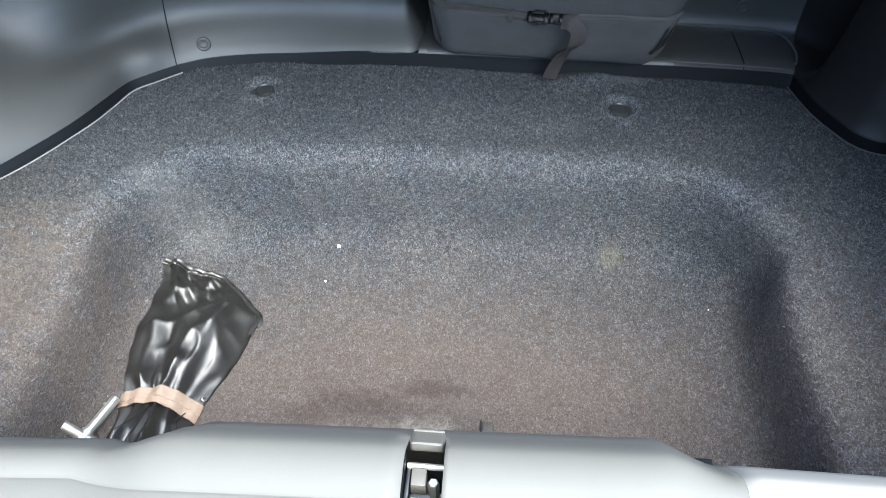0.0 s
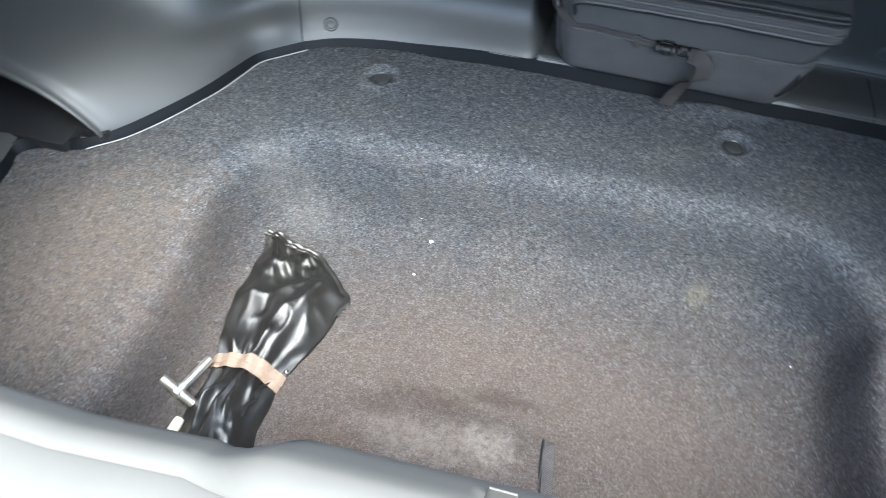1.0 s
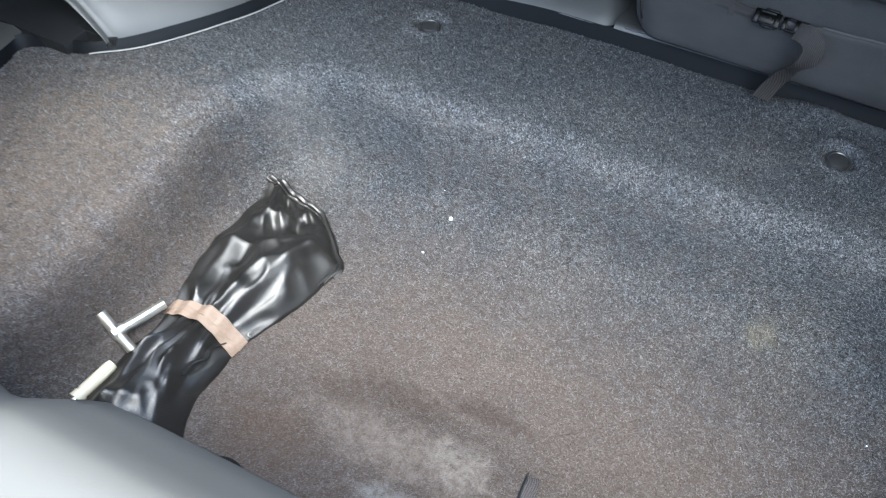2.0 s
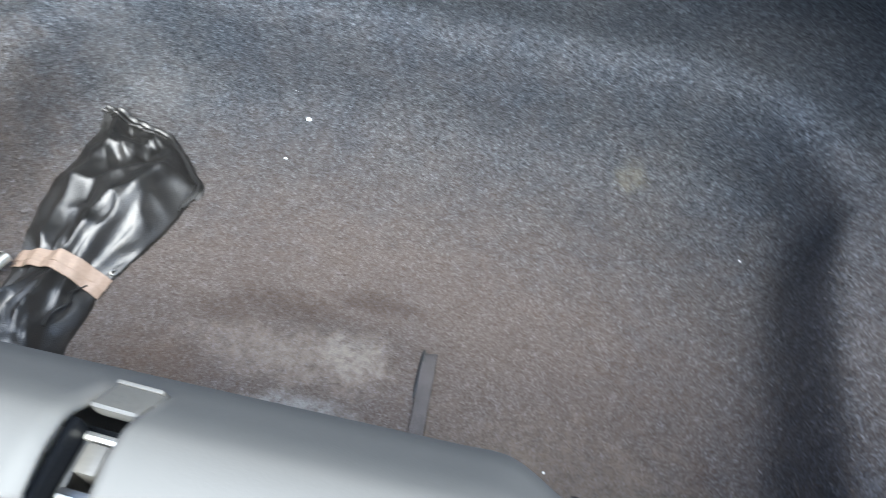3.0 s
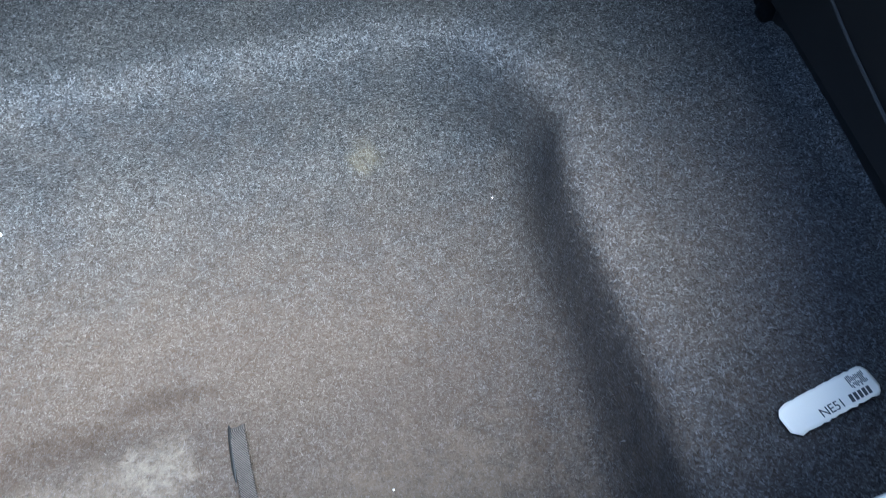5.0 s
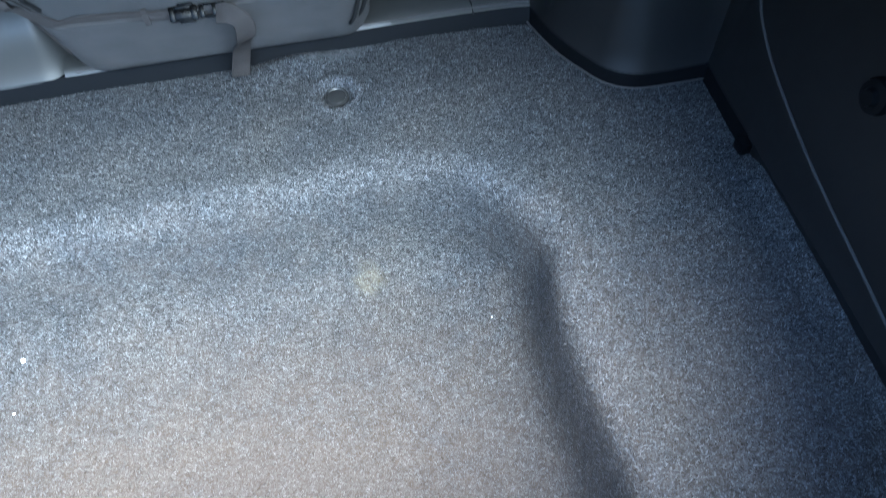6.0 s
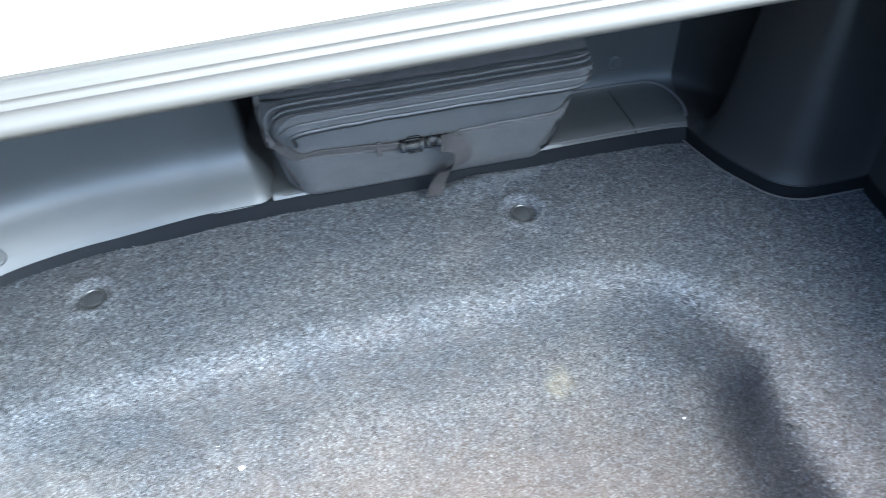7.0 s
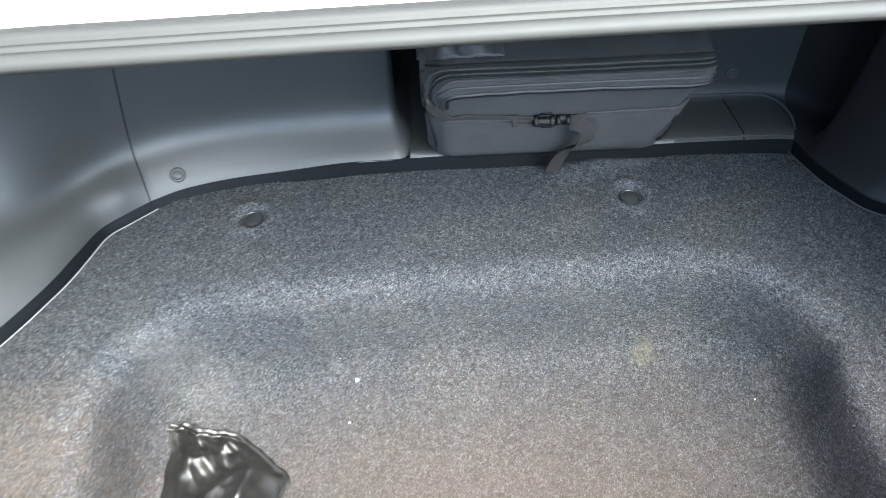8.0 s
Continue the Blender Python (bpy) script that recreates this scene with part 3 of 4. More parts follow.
edge = [Vector((q[1][0], q[1][1], floor_z(q[1][0], q[1][1]) + 0.0034)) for q in loft(LEFT_LINE[5:], [(0, 0), (-0.0106, 0.0)], 0.006)]
part("edge_bead", tube_bm(edge, 0.0008, 6), SCRATCH_GLINT, wall_left, "thin moulded edge on the carpet, pale as a painted highlight")

wall_back = thing("wall_back", "moulded dark plastic panel with a low shelf behind the seats", "boot trim", kind="structure")


rows = [r for r in run[split:] if r[0][0] < -0.100]
# the panel turns the corner into the recess: the ledge sweeps round, the wall above it stands back
for k in range(26):
    row = []
    for o, z in back_profile(1, Vector((-0.05, 0, 0))):
        up = step01(0.024, 0.075, z)
        xc, r = -0.030 - 0.021 * up - 0.012 * step01(0.1, 0.39, z), 0.030 - 0.020 * up
        y0 = 0.083 + o
        if k < 6:
            q = (-0.100 + (xc - r + 0.100) * k / 6, y0)
        elif k < 18:
            a = math.pi / 2 * (k - 6) / 12
            q = (xc - r + r * math.sin(a), y0 + r * (1 - math.cos(a)))
        else:
            q = (xc, y0 + r + ((0.385 - y0 - r) * (1 - up) + 0.010 * up) * (k - 17) / 8)
        row.append((*q, z - 0.004))
    rows.append(row)
wall_part("panel", rows, TRIM, wall_back)
wall_part("panel", loft(BACK_RIGHT, RIGHT_BACK, 0.007, first=(1, 0), last=(1, -0.2)), TRIM, wall_back)
wall_part("shelf", loft(SHELF, resample([(-0.0012, LIP_H - 0.001), (0.0, LIP_H + 0.0005), (0.0032, LIP_H + 0.0050), (0.0062, LIP_H + 0.0066), (0.030, 0.0305), (0.12, 0.031), (0.20, 0.031), (0.30, 0.031)], 70), 0.007, first=(1, 0), last=(1, 0)), TRIM, wall_back)
for ln in (BACK_LEFT[:-1] + [(-0.036, 0.083)], SHELF, BACK_RIGHT):
    wall_part("lip", loft(ln, lambda s, p: lip_profile(LOW_H + raised(p)), 0.007), LIP, wall_back, "narrow black edging along the carpet")


part("niche_side", box_bm(0.302, 0.314, 0.170, 0.385, 0.026, 0.388, 0.004), TRIM, wall_back)
# dark lining stands in for the shaded gap beside the bag
part("niche_side", box_bm(-0.112, -0.098, 0.138, 0.385, 0.010, 0.388, 0.003), LINER, wall_back, "dark sheet painting the shaded gap behind the panel end")
part("niche_back", box_bm(-0.112, 0.314, 0.378, 0.392, 0.0, 0.388, 0.003), LINER, wall_back)
part("niche_floor", box_bm(-0.112, -0.030, 0.130, 0.385, 0.006, 0.022, 0.002), LINER, wall_back)

# right-hand trim takes the darkened copy, its shade put into the colour
wall_right = thing("wall_right", "moulded plastic trim over the wheel arch, darkened to look shaded", "side trim", kind="structure")
wall_part("panel", loft(ARCH_RIGHT, lambda s, p: blend(RIGHT_BACK, RIGHT_ARCH, step01(0.0, 0.16, s)), 0.004, first=(1, -0.2), last=(1, -1)), TRIM_SHADED, wall_right)
wall_part("lip", loft(ARCH_RIGHT, lip_profile(LIP_H, 0.004), 0.007), LIP, wall_right, "narrow black edging along the carpet")

# another pale bead, painting the highlight on the right-hand edge
edge = [Vector((q[0][0], q[0][1], floor_z(q[0][0], q[0][1]) + 0.0030)) for q in loft(ARCH_RIGHT, [(-0.0052, 0.0), (0, 0)], 0.006)]
part("edge_bead", tube_bm(edge, 0.0010, 6), PIPING, wall_right, "thin moulded edge on the carpet, pale as a painted highlight")

panel_right = thing("wall_side", "flat plastic side panel with a removable cover, darkened to look shaded", "side panel", kind="structure")
wall_part("panel", loft(SIDE_RIGHT + SIDE_BARE[1:], lambda s, p: blend(RIGHT_ARCH, PANEL, step01(0.0, 0.06, s)), 0.008, first=(1, -1)), TRIM_SHADED, panel_right)
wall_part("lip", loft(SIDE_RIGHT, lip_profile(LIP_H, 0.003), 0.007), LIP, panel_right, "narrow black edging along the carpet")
wall_part("footing", loft(SIDE_BARE, [(0.001, -0.01), (0.0, LIP_H)], 0.008), TRIM_SHADED, panel_right)


def panel_x(y, z):
    x = spline1(-y, [(0.070, 0.613), (0.175, 0.604), (0.279, 0.597), (0.378, 0.590), (0.50, 0.581), (0.62, 0.573)])
    return x + spline1(z, [(0, 0.0), (0.034, 0.003), (0.062, 0.007), (0.105, 0.013), (0.16, 0.021), (0.23, 0.031), (0.31, 0.042), (0.4, 0.054)])


groove = [(-0.096, 0.26), (-0.094, 0.20), (-0.0925, 0.165), (-0.0915, 0.137), (-0.0965, 0.117), (-0.110, 0.101), (-0.158, 0.081), (-0.235, 0.062), (-0.285, 0.053), (-0.345, 0.045), (-0.42, 0.034)]
gp = [Vector((panel_x(y, z) - 0.0005, y, z)) for _, y, z in smooth_path([(0, y, z) for y, z in groove], 0.01)]
part("cover_edge", tube_bm(gp, 0.0014, 6), PIPING, panel_right, "pale rounded edge of the removable cover")
kx = panel_x(-0.268, 0.141)
knob_at = Matrix.Translation((kx, -0.268, 0.141)) @ Euler((0, radians(-84), 0)).to_matrix().to_4x4()
part("knob", lathe_bm([(0, 0.010), (0.006, 0.010), (0.008, 0.006), (0.013, 0.005), (0.0145, 0.002), (0.0145, -0.003), (0, -0.003)], knob_at), LIP, panel_right)


def push_pin(x, y, z, facing):
    pin = thing("trim_fastener", "small round plastic push pin in the trim", "fastener", "trim fasteners")
    m = Matrix.Translation((x, y, z)) @ Vector(facing).to_track_quat("Z", "Y").to_matrix().to_4x4()
    part("collar", lathe_bm([(0.0030, 0.0004), (0.0054, 0.0004), (0.0064, 0.0011), (0.0080, 0.0012), (0.0094, 0.0004), (0.0096, -0.003)], m, 24), TRIM, pin)
    part("button", lathe_bm([(0, 0.0010), (0.0036, 0.0010), (0.0050, 0.0007), (0.0053, 0.0)], m, 20), TRIM, pin)
    return pin


seam = [Vector((0.402 - 0.05 * o, 0.0745 + o, z - 0.0036)) for o, z in RIGHT_BACK if o < 0.080]
part("seam", tube_bm(seam, 0.0008, 5), LIP, wall_back, "hairline joint between two mouldings")
# pale tubes paint the highlights on the shelf's moulded edges
edge = smooth_path([(0.298, 0.1610, 0.0335), (0.36, 0.1600, 0.0335), (0.43, 0.1560, 0.0335), (0.456, 0.149, 0.0335), (0.469, 0.128, 0.0325), (0.472, 0.098, 0.031), (0.467, 0.078, 0.0285)], 0.006)
part("shelf_edge", tube_bm(edge, 0.0020, 8), PIPING, wall_back, "thin moulded edge round the shelf, pale as a painted highlight")
front = smooth_path([(-0.024, 0.0845, LIP_H + 0.0004), (0.060, 0.0845, LIP_H + 0.0008), (0.200, 0.0815, LIP_H + 0.0008), (0.310, 0.0805, LIP_H + 0.0008), (0.380, 0.0785, LIP_H + 0.0008), (0.440, 0.0755, LIP_H + 0.0008), (0.464, 0.0715, LIP_H + 0.0008)], 0.006)
part("shelf_edge", tube_bm(front, 0.0016, 8), PIPING, wall_back, "thin moulded edge along the shelf front, pale as a painted highlight")
push_pin(-0.331, 0.0655, 0.0300, (0.28, -0.66, 0.70))
push_pin(0.405, 0.1610, 0.063, (0, -1, 0.05))
foot = tagged(part("panel_foot", box_bm(0.594, 0.606, -0.186, -0.170, 0.0, 0.014, 0.003), LIP), "small black plastic tab at the foot of the side panel", "trim tab")

# ---- car body round the opening ----
RING = [(0.05, -0.616, 0.190), (0.20, -0.606, 0.195), (0.31, -0.602, 0.201), (0.405, -0.588, 0.214), (0.450, -0.560, 0.232), (0.470, -0.500, 0.260), (0.477, -0.420, 0.295),
        (0.474, -0.345, 0.326), (0.463, -0.302, 0.342), (0.435, -0.287, 0.360), (0.380, -0.286, 0.381), (0.30, -0.287, 0.389), (0.20, -0.287, 0.390), (0.05, -0.286, 0.390)]
RING_ALL = RING + [(0.02 - x, y - (0.05 * x if y < -0.55 else 0.0), z) for x, y, z in RING[-2:0:-1]] + [RING[0]]


def ring_rows(profile, step=0.012, keep=None):
    pts = smooth_path(RING_ALL, step)
    rows = []
    n = len(pts)
    for i, p in enumerate(pts):
        d = (pts[(i + 1) % (n - 1) if i == n - 1 else i + 1] if i < n - 1 else pts[1]) - (pts[i - 1] if i > 0 else pts[n - 2])
        d.normalize()
        out = Vector((d.y, -d.x, 0)).normalized()
        rows.append([p + out * o + Vector((0, 0, u)) for o, u in profile])
    return rows


body = thing("car_body", "white painted car body round the open boot", "car body", kind="structure")
gutter = ring_rows([(0.014, -0.007), (0.006, -0.006), (0.001, -0.002), (0.0, 0.0005), (0.002, 0.0036), (0.0055, 0.0056), (0.0090, 0.0062), (0.0098, 0.0040), (0.0112, 0.0040), (0.0120, 0.0068),
                    (0.0150, 0.0078), (0.0158, 0.0042), (0.0180, 0.0036), (0.0190, 0.0084), (0.0225, 0.0104), (0.0265, 0.0110), (0.0275, 0.0070), (0.0310, 0.0064), (0.0345, 0.0086), (0.039, 0.006)])
# front run of the gutter in dark grey, sill run in body white
front = [i for i, r in enumerate(gutter) if r[0].y > -0.50]
v, f = sheet(gutter[front[0]:front[-1] + 1])
thick(link_mesh("gutter", v, f, RIM, body, "dark grey gutter along the front of the opening"), 0.0015, -1.0)
for run in (gutter[:front[0] + 1], gutter[front[-1]:]):
    v, f = sheet(run)
    thick(link_mesh("sill_flange", v, f, PAINT, body), 0.0015, -1.0)
rows = ring_rows([(0.039, 0.004), (0.040, 0.012), (0.045, 0.016), (0.060, 0.020), (0.10, 0.025), (0.16, 0.025), (0.26, 0.016), (0.40, 0.004)])
rows = [[Vector((min(0.850, max(-0.770, q.x)), max(-0.868, q.y), q.z)) for q in r] for r in rows]
v, f = sheet(rows)
thick(link_mesh("flange", v, f, PAINT, body), 0.0015, -1.0)
deck = part("deck", box_bm(-0.78, 0.82, -0.045, 0.80, 0.396, 0.412, 0.004), PAINT, body)
skin_line = smooth_path([(-0.78, 0.80, 0), (-0.78, 0.2, 0), (-0.78, -0.45, 0), (-0.765, -0.70, 0), (-0.70, -0.83, 0), (-0.50, -0.868, 0), (0.04, -0.875, 0), (0.58, -0.868, 0),
                         (0.78, -0.83, 0), (0.845, -0.70, 0), (0.86, -0.45, 0), (0.86, 0.2, 0), (0.86, 0.80, 0)], 0.04)
rows = []
for p in skin_line:
    c = (Vector((0.04, -0.1, 0)) - p).normalized()
    zt = spline1(p.y, [(-0.875, 0.20), (-0.60, 0.21), (-0.3, 0.38), (0.8, 0.405)])
    rows.append([(p.x + c.x * o, p.y + c.y * o, z) for o, z in ((0.03, zt), (0.006, zt - 0.006), (0, zt - 0.03), (-0.01, zt - 0.15), (-0.005, -0.10), (0.0, -0.25), (0.03, -0.42), (0.10, -0.47))])
v, f = sheet(rows)
thick(link_mesh("outer_skin", v, f, PAINT, body), 0.002)

# unseen open boot lid, posed and lined dark to block light from ahead
lid = box_bm(-0.60, 0.62, -0.014, 0.014, 0.0, 0.80, 0.008)
turned(lid, Matrix.Translation((0, -0.215, 0.425)) @ Euler((radians(-14), 0, 0)).to_matrix().to_4x4())
part("boot_lid", lid, LINER, body, "open boot lid, unseen, dark inside to block light from ahead")

# ---- ground under the car ----
ground = tagged(part("ground", box_bm(-300, 300, -300, 300, -0.90, -0.75), ASPHALT, smooth=False), "dark grey asphalt under the car", "asphalt", kind="structure")

part("bulkhead", box_bm(-0.775, 0.855, 0.776, 0.796, -0.46, 0.394), PAINT, body)

# ---- unseen dark wall added to block sky light from the left ----
tagged(part("wall_light_block", box_bm(-1.70, -1.55, -5.0, 5.0, -0.76, 1.3), BLOCK_WALL, smooth=False), "plain dark wall, unseen, added to block sky light from the left", "wall", kind="structure")

# ---- sill trim with the latch slot ----
SLOT_X = (0.0385, 0.0575)


def sill_row(x):
    s = 0.035 * min(0.2, max(x, -0.10)) + spline1(x, [(-0.45, 0.014), (-0.36, 0.004), (-0.20, 0.001), (-0.15, 0.004), (-0.12, 0.006), (-0.085, 0.0), (0.30, 0.0)]) + 0.006 * step01(0.15, 0.21, x)
    rise = spline1(x, [(-0.42, 0.02), (-0.33, 0.004), (-0.2, 0), (0.35, 0), (0.42, -0.05)])
    low = [(-0.620, -0.150), (-0.619, 0.0), (-0.619, 0.150), (-0.619, 0.196), (-0.6195, 0.206), (-0.6205, 0.2135), (-0.6250, 0.2195), (-0.6300, 0.2260), (-0.6350, 0.2325), (-0.6390, 0.2360),
           (-0.644, 0.2375), (-0.6492, 0.2368), (-0.6506, 0.2354), (-0.6526, 0.2354), (-0.6540, 0.2362), (-0.672, 0.2345), (-0.684, 0.2270), (-0.685, 0.180)]
    high = [(-0.601, -0.150), (-0.600, 0.0), (-0.599, 0.150), (-0.5975, 0.196), (-0.5978, 0.2055), (-0.6000, 0.2115), (-0.6085, 0.2225), (-0.6170, 0.2330), (-0.6245, 0.2418), (-0.6290, 0.2445),
            (-0.637, 0.2455), (-0.6492, 0.2432), (-0.6506, 0.2416), (-0.6526, 0.2416), (-0.6540, 0.2422), (-0.672, 0.2395), (-0.684, 0.230), (-0.685, 0.180)]
    out = []
    for j, (a, b) in enumerate(zip(low, high)):
        # the raised middle ends in a slope that leans inwards
        lag = 0.012 * (1 - step01(3, 7, j))
        h = step01(-0.116 + 0.7 * lag, -0.074 + lag, x) * (1 - step01(0.160, 0.198, x))
        out.append((x, a[0] + (b[0] - a[0]) * h + s, a[1] + (b[1] - a[1]) * h + rise))
    return out


def build_sill():
    xs = sorted(set([round(-0.42 + 0.01 * k, 4) for k in range(84)] + [SLOT_X[0], SLOT_X[1], -0.13, 0.165, 0.175, 0.185, 0.195]) - {0.04, 0.05})
    rows = [sill_row(x) for x in xs]
    v, f = sheet(rows)
    nc = len(rows[0])
    keep = []
    for q in f:
        cx = sum(v[k][0] for k in q) / 4
        j = min(k % nc for k in q)
        if SLOT_X[0] < cx < SLOT_X[1] and 7 <= j <= 14:
            continue
        keep.append(q)
    sill = thing("sill_trim", "scuffed grey plastic sill trim with a raised middle", "sill trim", kind="structure")
    # right-hand end beyond x = 0.2 in a lighter tone
    for name, inside, material, label in (("cover", lambda c: c < 0.2, SILL, ""), ("corner_cover", lambda c: c >= 0.2, SILL_PALE, "paler end of the sill")):
        faces = [q for q in keep if inside(sum(v[k][0] for k in q) / 4)]
        used = sorted({k for q in faces for k in q})
        at = {k: i for i, k in enumerate(used)}
        thick(link_mesh(name, [v[k] for k in used], [tuple(at[k] for k in q) for q in faces], material, sill, label), 0.0025, 1.0)
    return sill


sill = build_sill()
x0, x1 = SLOT_X
slot_y0, slot_y1 = -0.670, -0.6235
liner = bmesh.new()
box_bm(x0 - 0.003, x0 - 0.0002, slot_y0, slot_y1, 0.165, 0.2380, 0, liner)
box_bm(x1 + 0.0002, x1 + 0.003, slot_y0, slot_y1, 0.165, 0.2380, 0, liner)
box_bm(x0 - 0.003, x1 + 0.003, slot_y1 - 0.001, slot_y1 + 0.002, 0.165, 0.2250, 0, liner)
box_bm(x0 - 0.003, x1 + 0.003, slot_y0, slot_y1, 0.162, 0.166, 0, liner)
part("slot_liner", liner, LIP, sill)
part("side_tab", box_bm(0.1880, 0.1985, -0.6025, -0.5965, 0.185, 0.2040, 0.001), LIP, sill, "small black plastic tab")

latch = thing("boot_latch", "greasy steel boot latch in its slot in the sill", "latch")
bm = box_bm(x0 + 0.0008, x1 - 0.0008, -0.6200, -0.6060, 0.2205, 0.2300, 0.003, segments=3)
for vv in bm.verts:
    vv.co.z += 0.85 * max(0.0, -0.606 - vv.co.y)
part("hook_plate", bm, GREASY, latch)
part("hook_rim", box_bm(x0 + 0.0015, x1 - 0.0015, -0.6085, -0.6070, 0.2270, 0.2325, 0.0006), GREASY, latch)
part("catch", box_bm(x0 + 0.003, x0 + 0.0105, -0.648, -0.6385, 0.196, 0.2150, 0.0012), GREASY, latch)
part("bolt", lathe_bm([(0, 0.0040), (0.0022, 0.0040), (0.0030, 0.0030), (0.0030, -0.01)], Matrix.Translation((x1 - 0.0050, -0.6450, 0.209)), 6), CHROME, latch)
part("cross_pin", tube_bm([(x0 + 0.0006, -0.6365, 0.212), (x1 - 0.0006, -0.6365, 0.212)], 0.0017, 8), STEEL, latch)
part("side_cheek", box_bm(x0 + 0.0004, x0 + 0.0024, -0.669, -0.637, 0.19, 0.2125, 0.0006), DARK_STEEL, latch)
part("side_cheek", box_bm(x1 - 0.0036, x1 - 0.0006, -0.669, -0.652, 0.19, 0.2125, 0.0008), GREASY, latch)
part("tongue", box_bm(x0 + 0.0032, x1 - 0.0050, -0.669, -0.6525, 0.205, 0.2165, 0.0015), DARK_STEEL, latch)
for k in range(4):
    part("tongue_ridge", box_bm(x0 + 0.0040, x1 - 0.0060, -0.6565 - 0.0034 * k, -0.6550 - 0.0034 * k, 0.2160, 0.2176, 0.0004), STEEL, latch)

for piece in latch.children:
    if not piece.name.startswith("hook"):
        piece.location = (0, 0.0105, 0.018)

# ---- pull strap and webbing loop in the carpet ----
pull = thing("pull_strap", "flat brown-grey webbing strap coming out of a slit in the carpet", "strap")
pts = []
for k in range(30):
    t = k / 29
    y = -0.392 - 0.187 * t
    x = 0.0830 + 0.013 * t + 0.003 * math.sin(3 * t)
    pts.append((x, y, floor_z(x, y) + 0.0030 - 0.008 * (1 - step01(0, 0.05, t)) + 0.002 * step01(0, 0.2, t)))
part("webbing", ribbon_bm(smooth_path(pts, 0.004), (1, 0.05, 0.10), 0.0125, 0.0022), WEB_BROWN, pull)
slit = [(0.0772 + 0.0008 * k, -0.394 - 0.012 * k, floor_z(0.0772, -0.394 - 0.012 * k) + 0.0020) for k in range(5)]
part("slit_edge", tube_bm(smooth_path(slit, 0.004), [0.0008, 0.0018, 0.0024] + [0.0026] * (len(smooth_path(slit, 0.004)) - 6) + [0.002, 0.0014, 0.0008], 6, None, 0.5), SEAL, pull, "dark stitched edge of the slit")

loop = thing("webbing_loop", "black webbing loop standing up from the carpet by the sill", "strap")
lp = smooth_path([(-0.215, -0.560, DEEP - 0.004), (-0.200, -0.541, DEEP + 0.010), (-0.178, -0.522, DEEP + 0.018), (-0.158, -0.513, DEEP + 0.018), (-0.140, -0.518, DEEP + 0.014), (-0.126, -0.534, DEEP + 0.008),
                  (-0.112, -0.556, DEEP + 0.0)], 0.004)
part("webbing", ribbon_bm(lp, (0.15, -0.45, 1.0), 0.020, 0.0020), WEB_BLACK, loop)

# ---- sticker on the carpet ----
sticker = thing("paper_label", "torn white paper label with grey print lying on the carpet", "label")
lab = Matrix.Translation((0.4768, -0.5170, 0.0)) @ Euler((0, 0, radians(12.5))).to_matrix().to_4x4()
LW, LH = 0.070, 0.0205


def label_z(u, w):
    p = lab @ Vector((u, w, 0))
    return floor_z(p.x, p.y) + 0.0050 + 0.0015 * math.cos(u * 60) + 0.0010 * (w / LH) ** 2


bm = bmesh.new()
grid = []
for i in range(27):
    u = -LW / 2 + LW * i / 26
    row = []
    for j in range(9):
        w = -LH / 2 + LH * j / 8
        cut = 1.0 - 0.42 * max(0, abs(2 * u / LW) - 0.90) / 0.10
        if i < 3 and j > 5:
            cut -= 0.08
        w2 = w * cut + 0.0016 * noise.noise((u * 420, 3.0, 1.0)) * (j == 0) + 0.0007 * noise.noise((u * 300, 7.0, 1.0)) * (j == 8)
        p = lab @ Vector((u, w2, 0))
        row.append(bm.verts.new((p.x, p.y, label_z(u, w2))))
    grid.append(row)
for a, b in zip(grid, grid[1:]):
    for j in range(8):
        bm.faces.new((a[j], b[j], b[j + 1], a[j + 1]))
thick(part("paper", bm, PAPER, sticker), 0.0004, 1.0)


def ink_bar(u, w, du, dw, slant=0.0):
    b = bmesh.new()
    q = []
    for a, c in ((-1, -1), (1, -1), (1, 1), (-1, 1)):
        uu, ww = u + a * du / 2 + slant * c * dw / 2, w + c * dw / 2
        p = lab @ Vector((uu, ww, 0))
        q.append(b.verts.new((p.x, p.y, label_z(uu, ww) + 0.0004)))
    b.faces.new(q)
    geo = bmesh.ops.extrude_face_region(b, geom=b.faces[:])
    for g in geo["geom"]:
        if isinstance(g, bmesh.types.BMVert):
            g.co.z += 0.0002
    return part("print_bar", b, INK, sticker, smooth=False)


words = bpy.data.curves.new("print", "FONT")
words.body, words.size, words.extrude, words.align_y = "NE51", 0.0080, 0.0001, "CENTER"
drawn = new("print", words)
bpy.context.view_layer.update()
flat = bpy.data.meshes.new_from_object(drawn.evaluated_get(bpy.context.evaluated_depsgraph_get()))
bpy.data.objects.remove(drawn)
for vert in flat.vertices:
    u, w = vert.co.x - 0.0125, vert.co.y - 0.0052
    p = lab @ Vector((u, w, 0))
    vert.co = (p.x, p.y, label_z(u, w) + 0.0008 + vert.co.z)
flat.materials.append(INK)
printed = new("printed_code", flat)
printed.parent = sticker
for k in range(5):
    ink_bar(0.0115 + 0.0036 * k, -0.0052, 0.0024, 0.0050, 0.1)
rng = random.Random(5)
for k in range(11):
    ink_bar(0.0170 + 0.0013 * k, 0.0050 + 0.0008 * rng.uniform(-1, 1), 0.0007, 0.0026 + 0.0022 * rng.random())
    ink_bar(0.0170 + 0.0013 * k, 0.0010 + 0.0008 * rng.uniform(-1, 1), 0.0007, 0.0016 + 0.0018 * rng.random())


# ---- crumbs ----
def crumb(x, y, r, tone, seed):
    bm = bmesh.new()
    bmesh.ops.create_icosphere(bm, subdivisions=2, radius=r)
    for v in bm.verts:
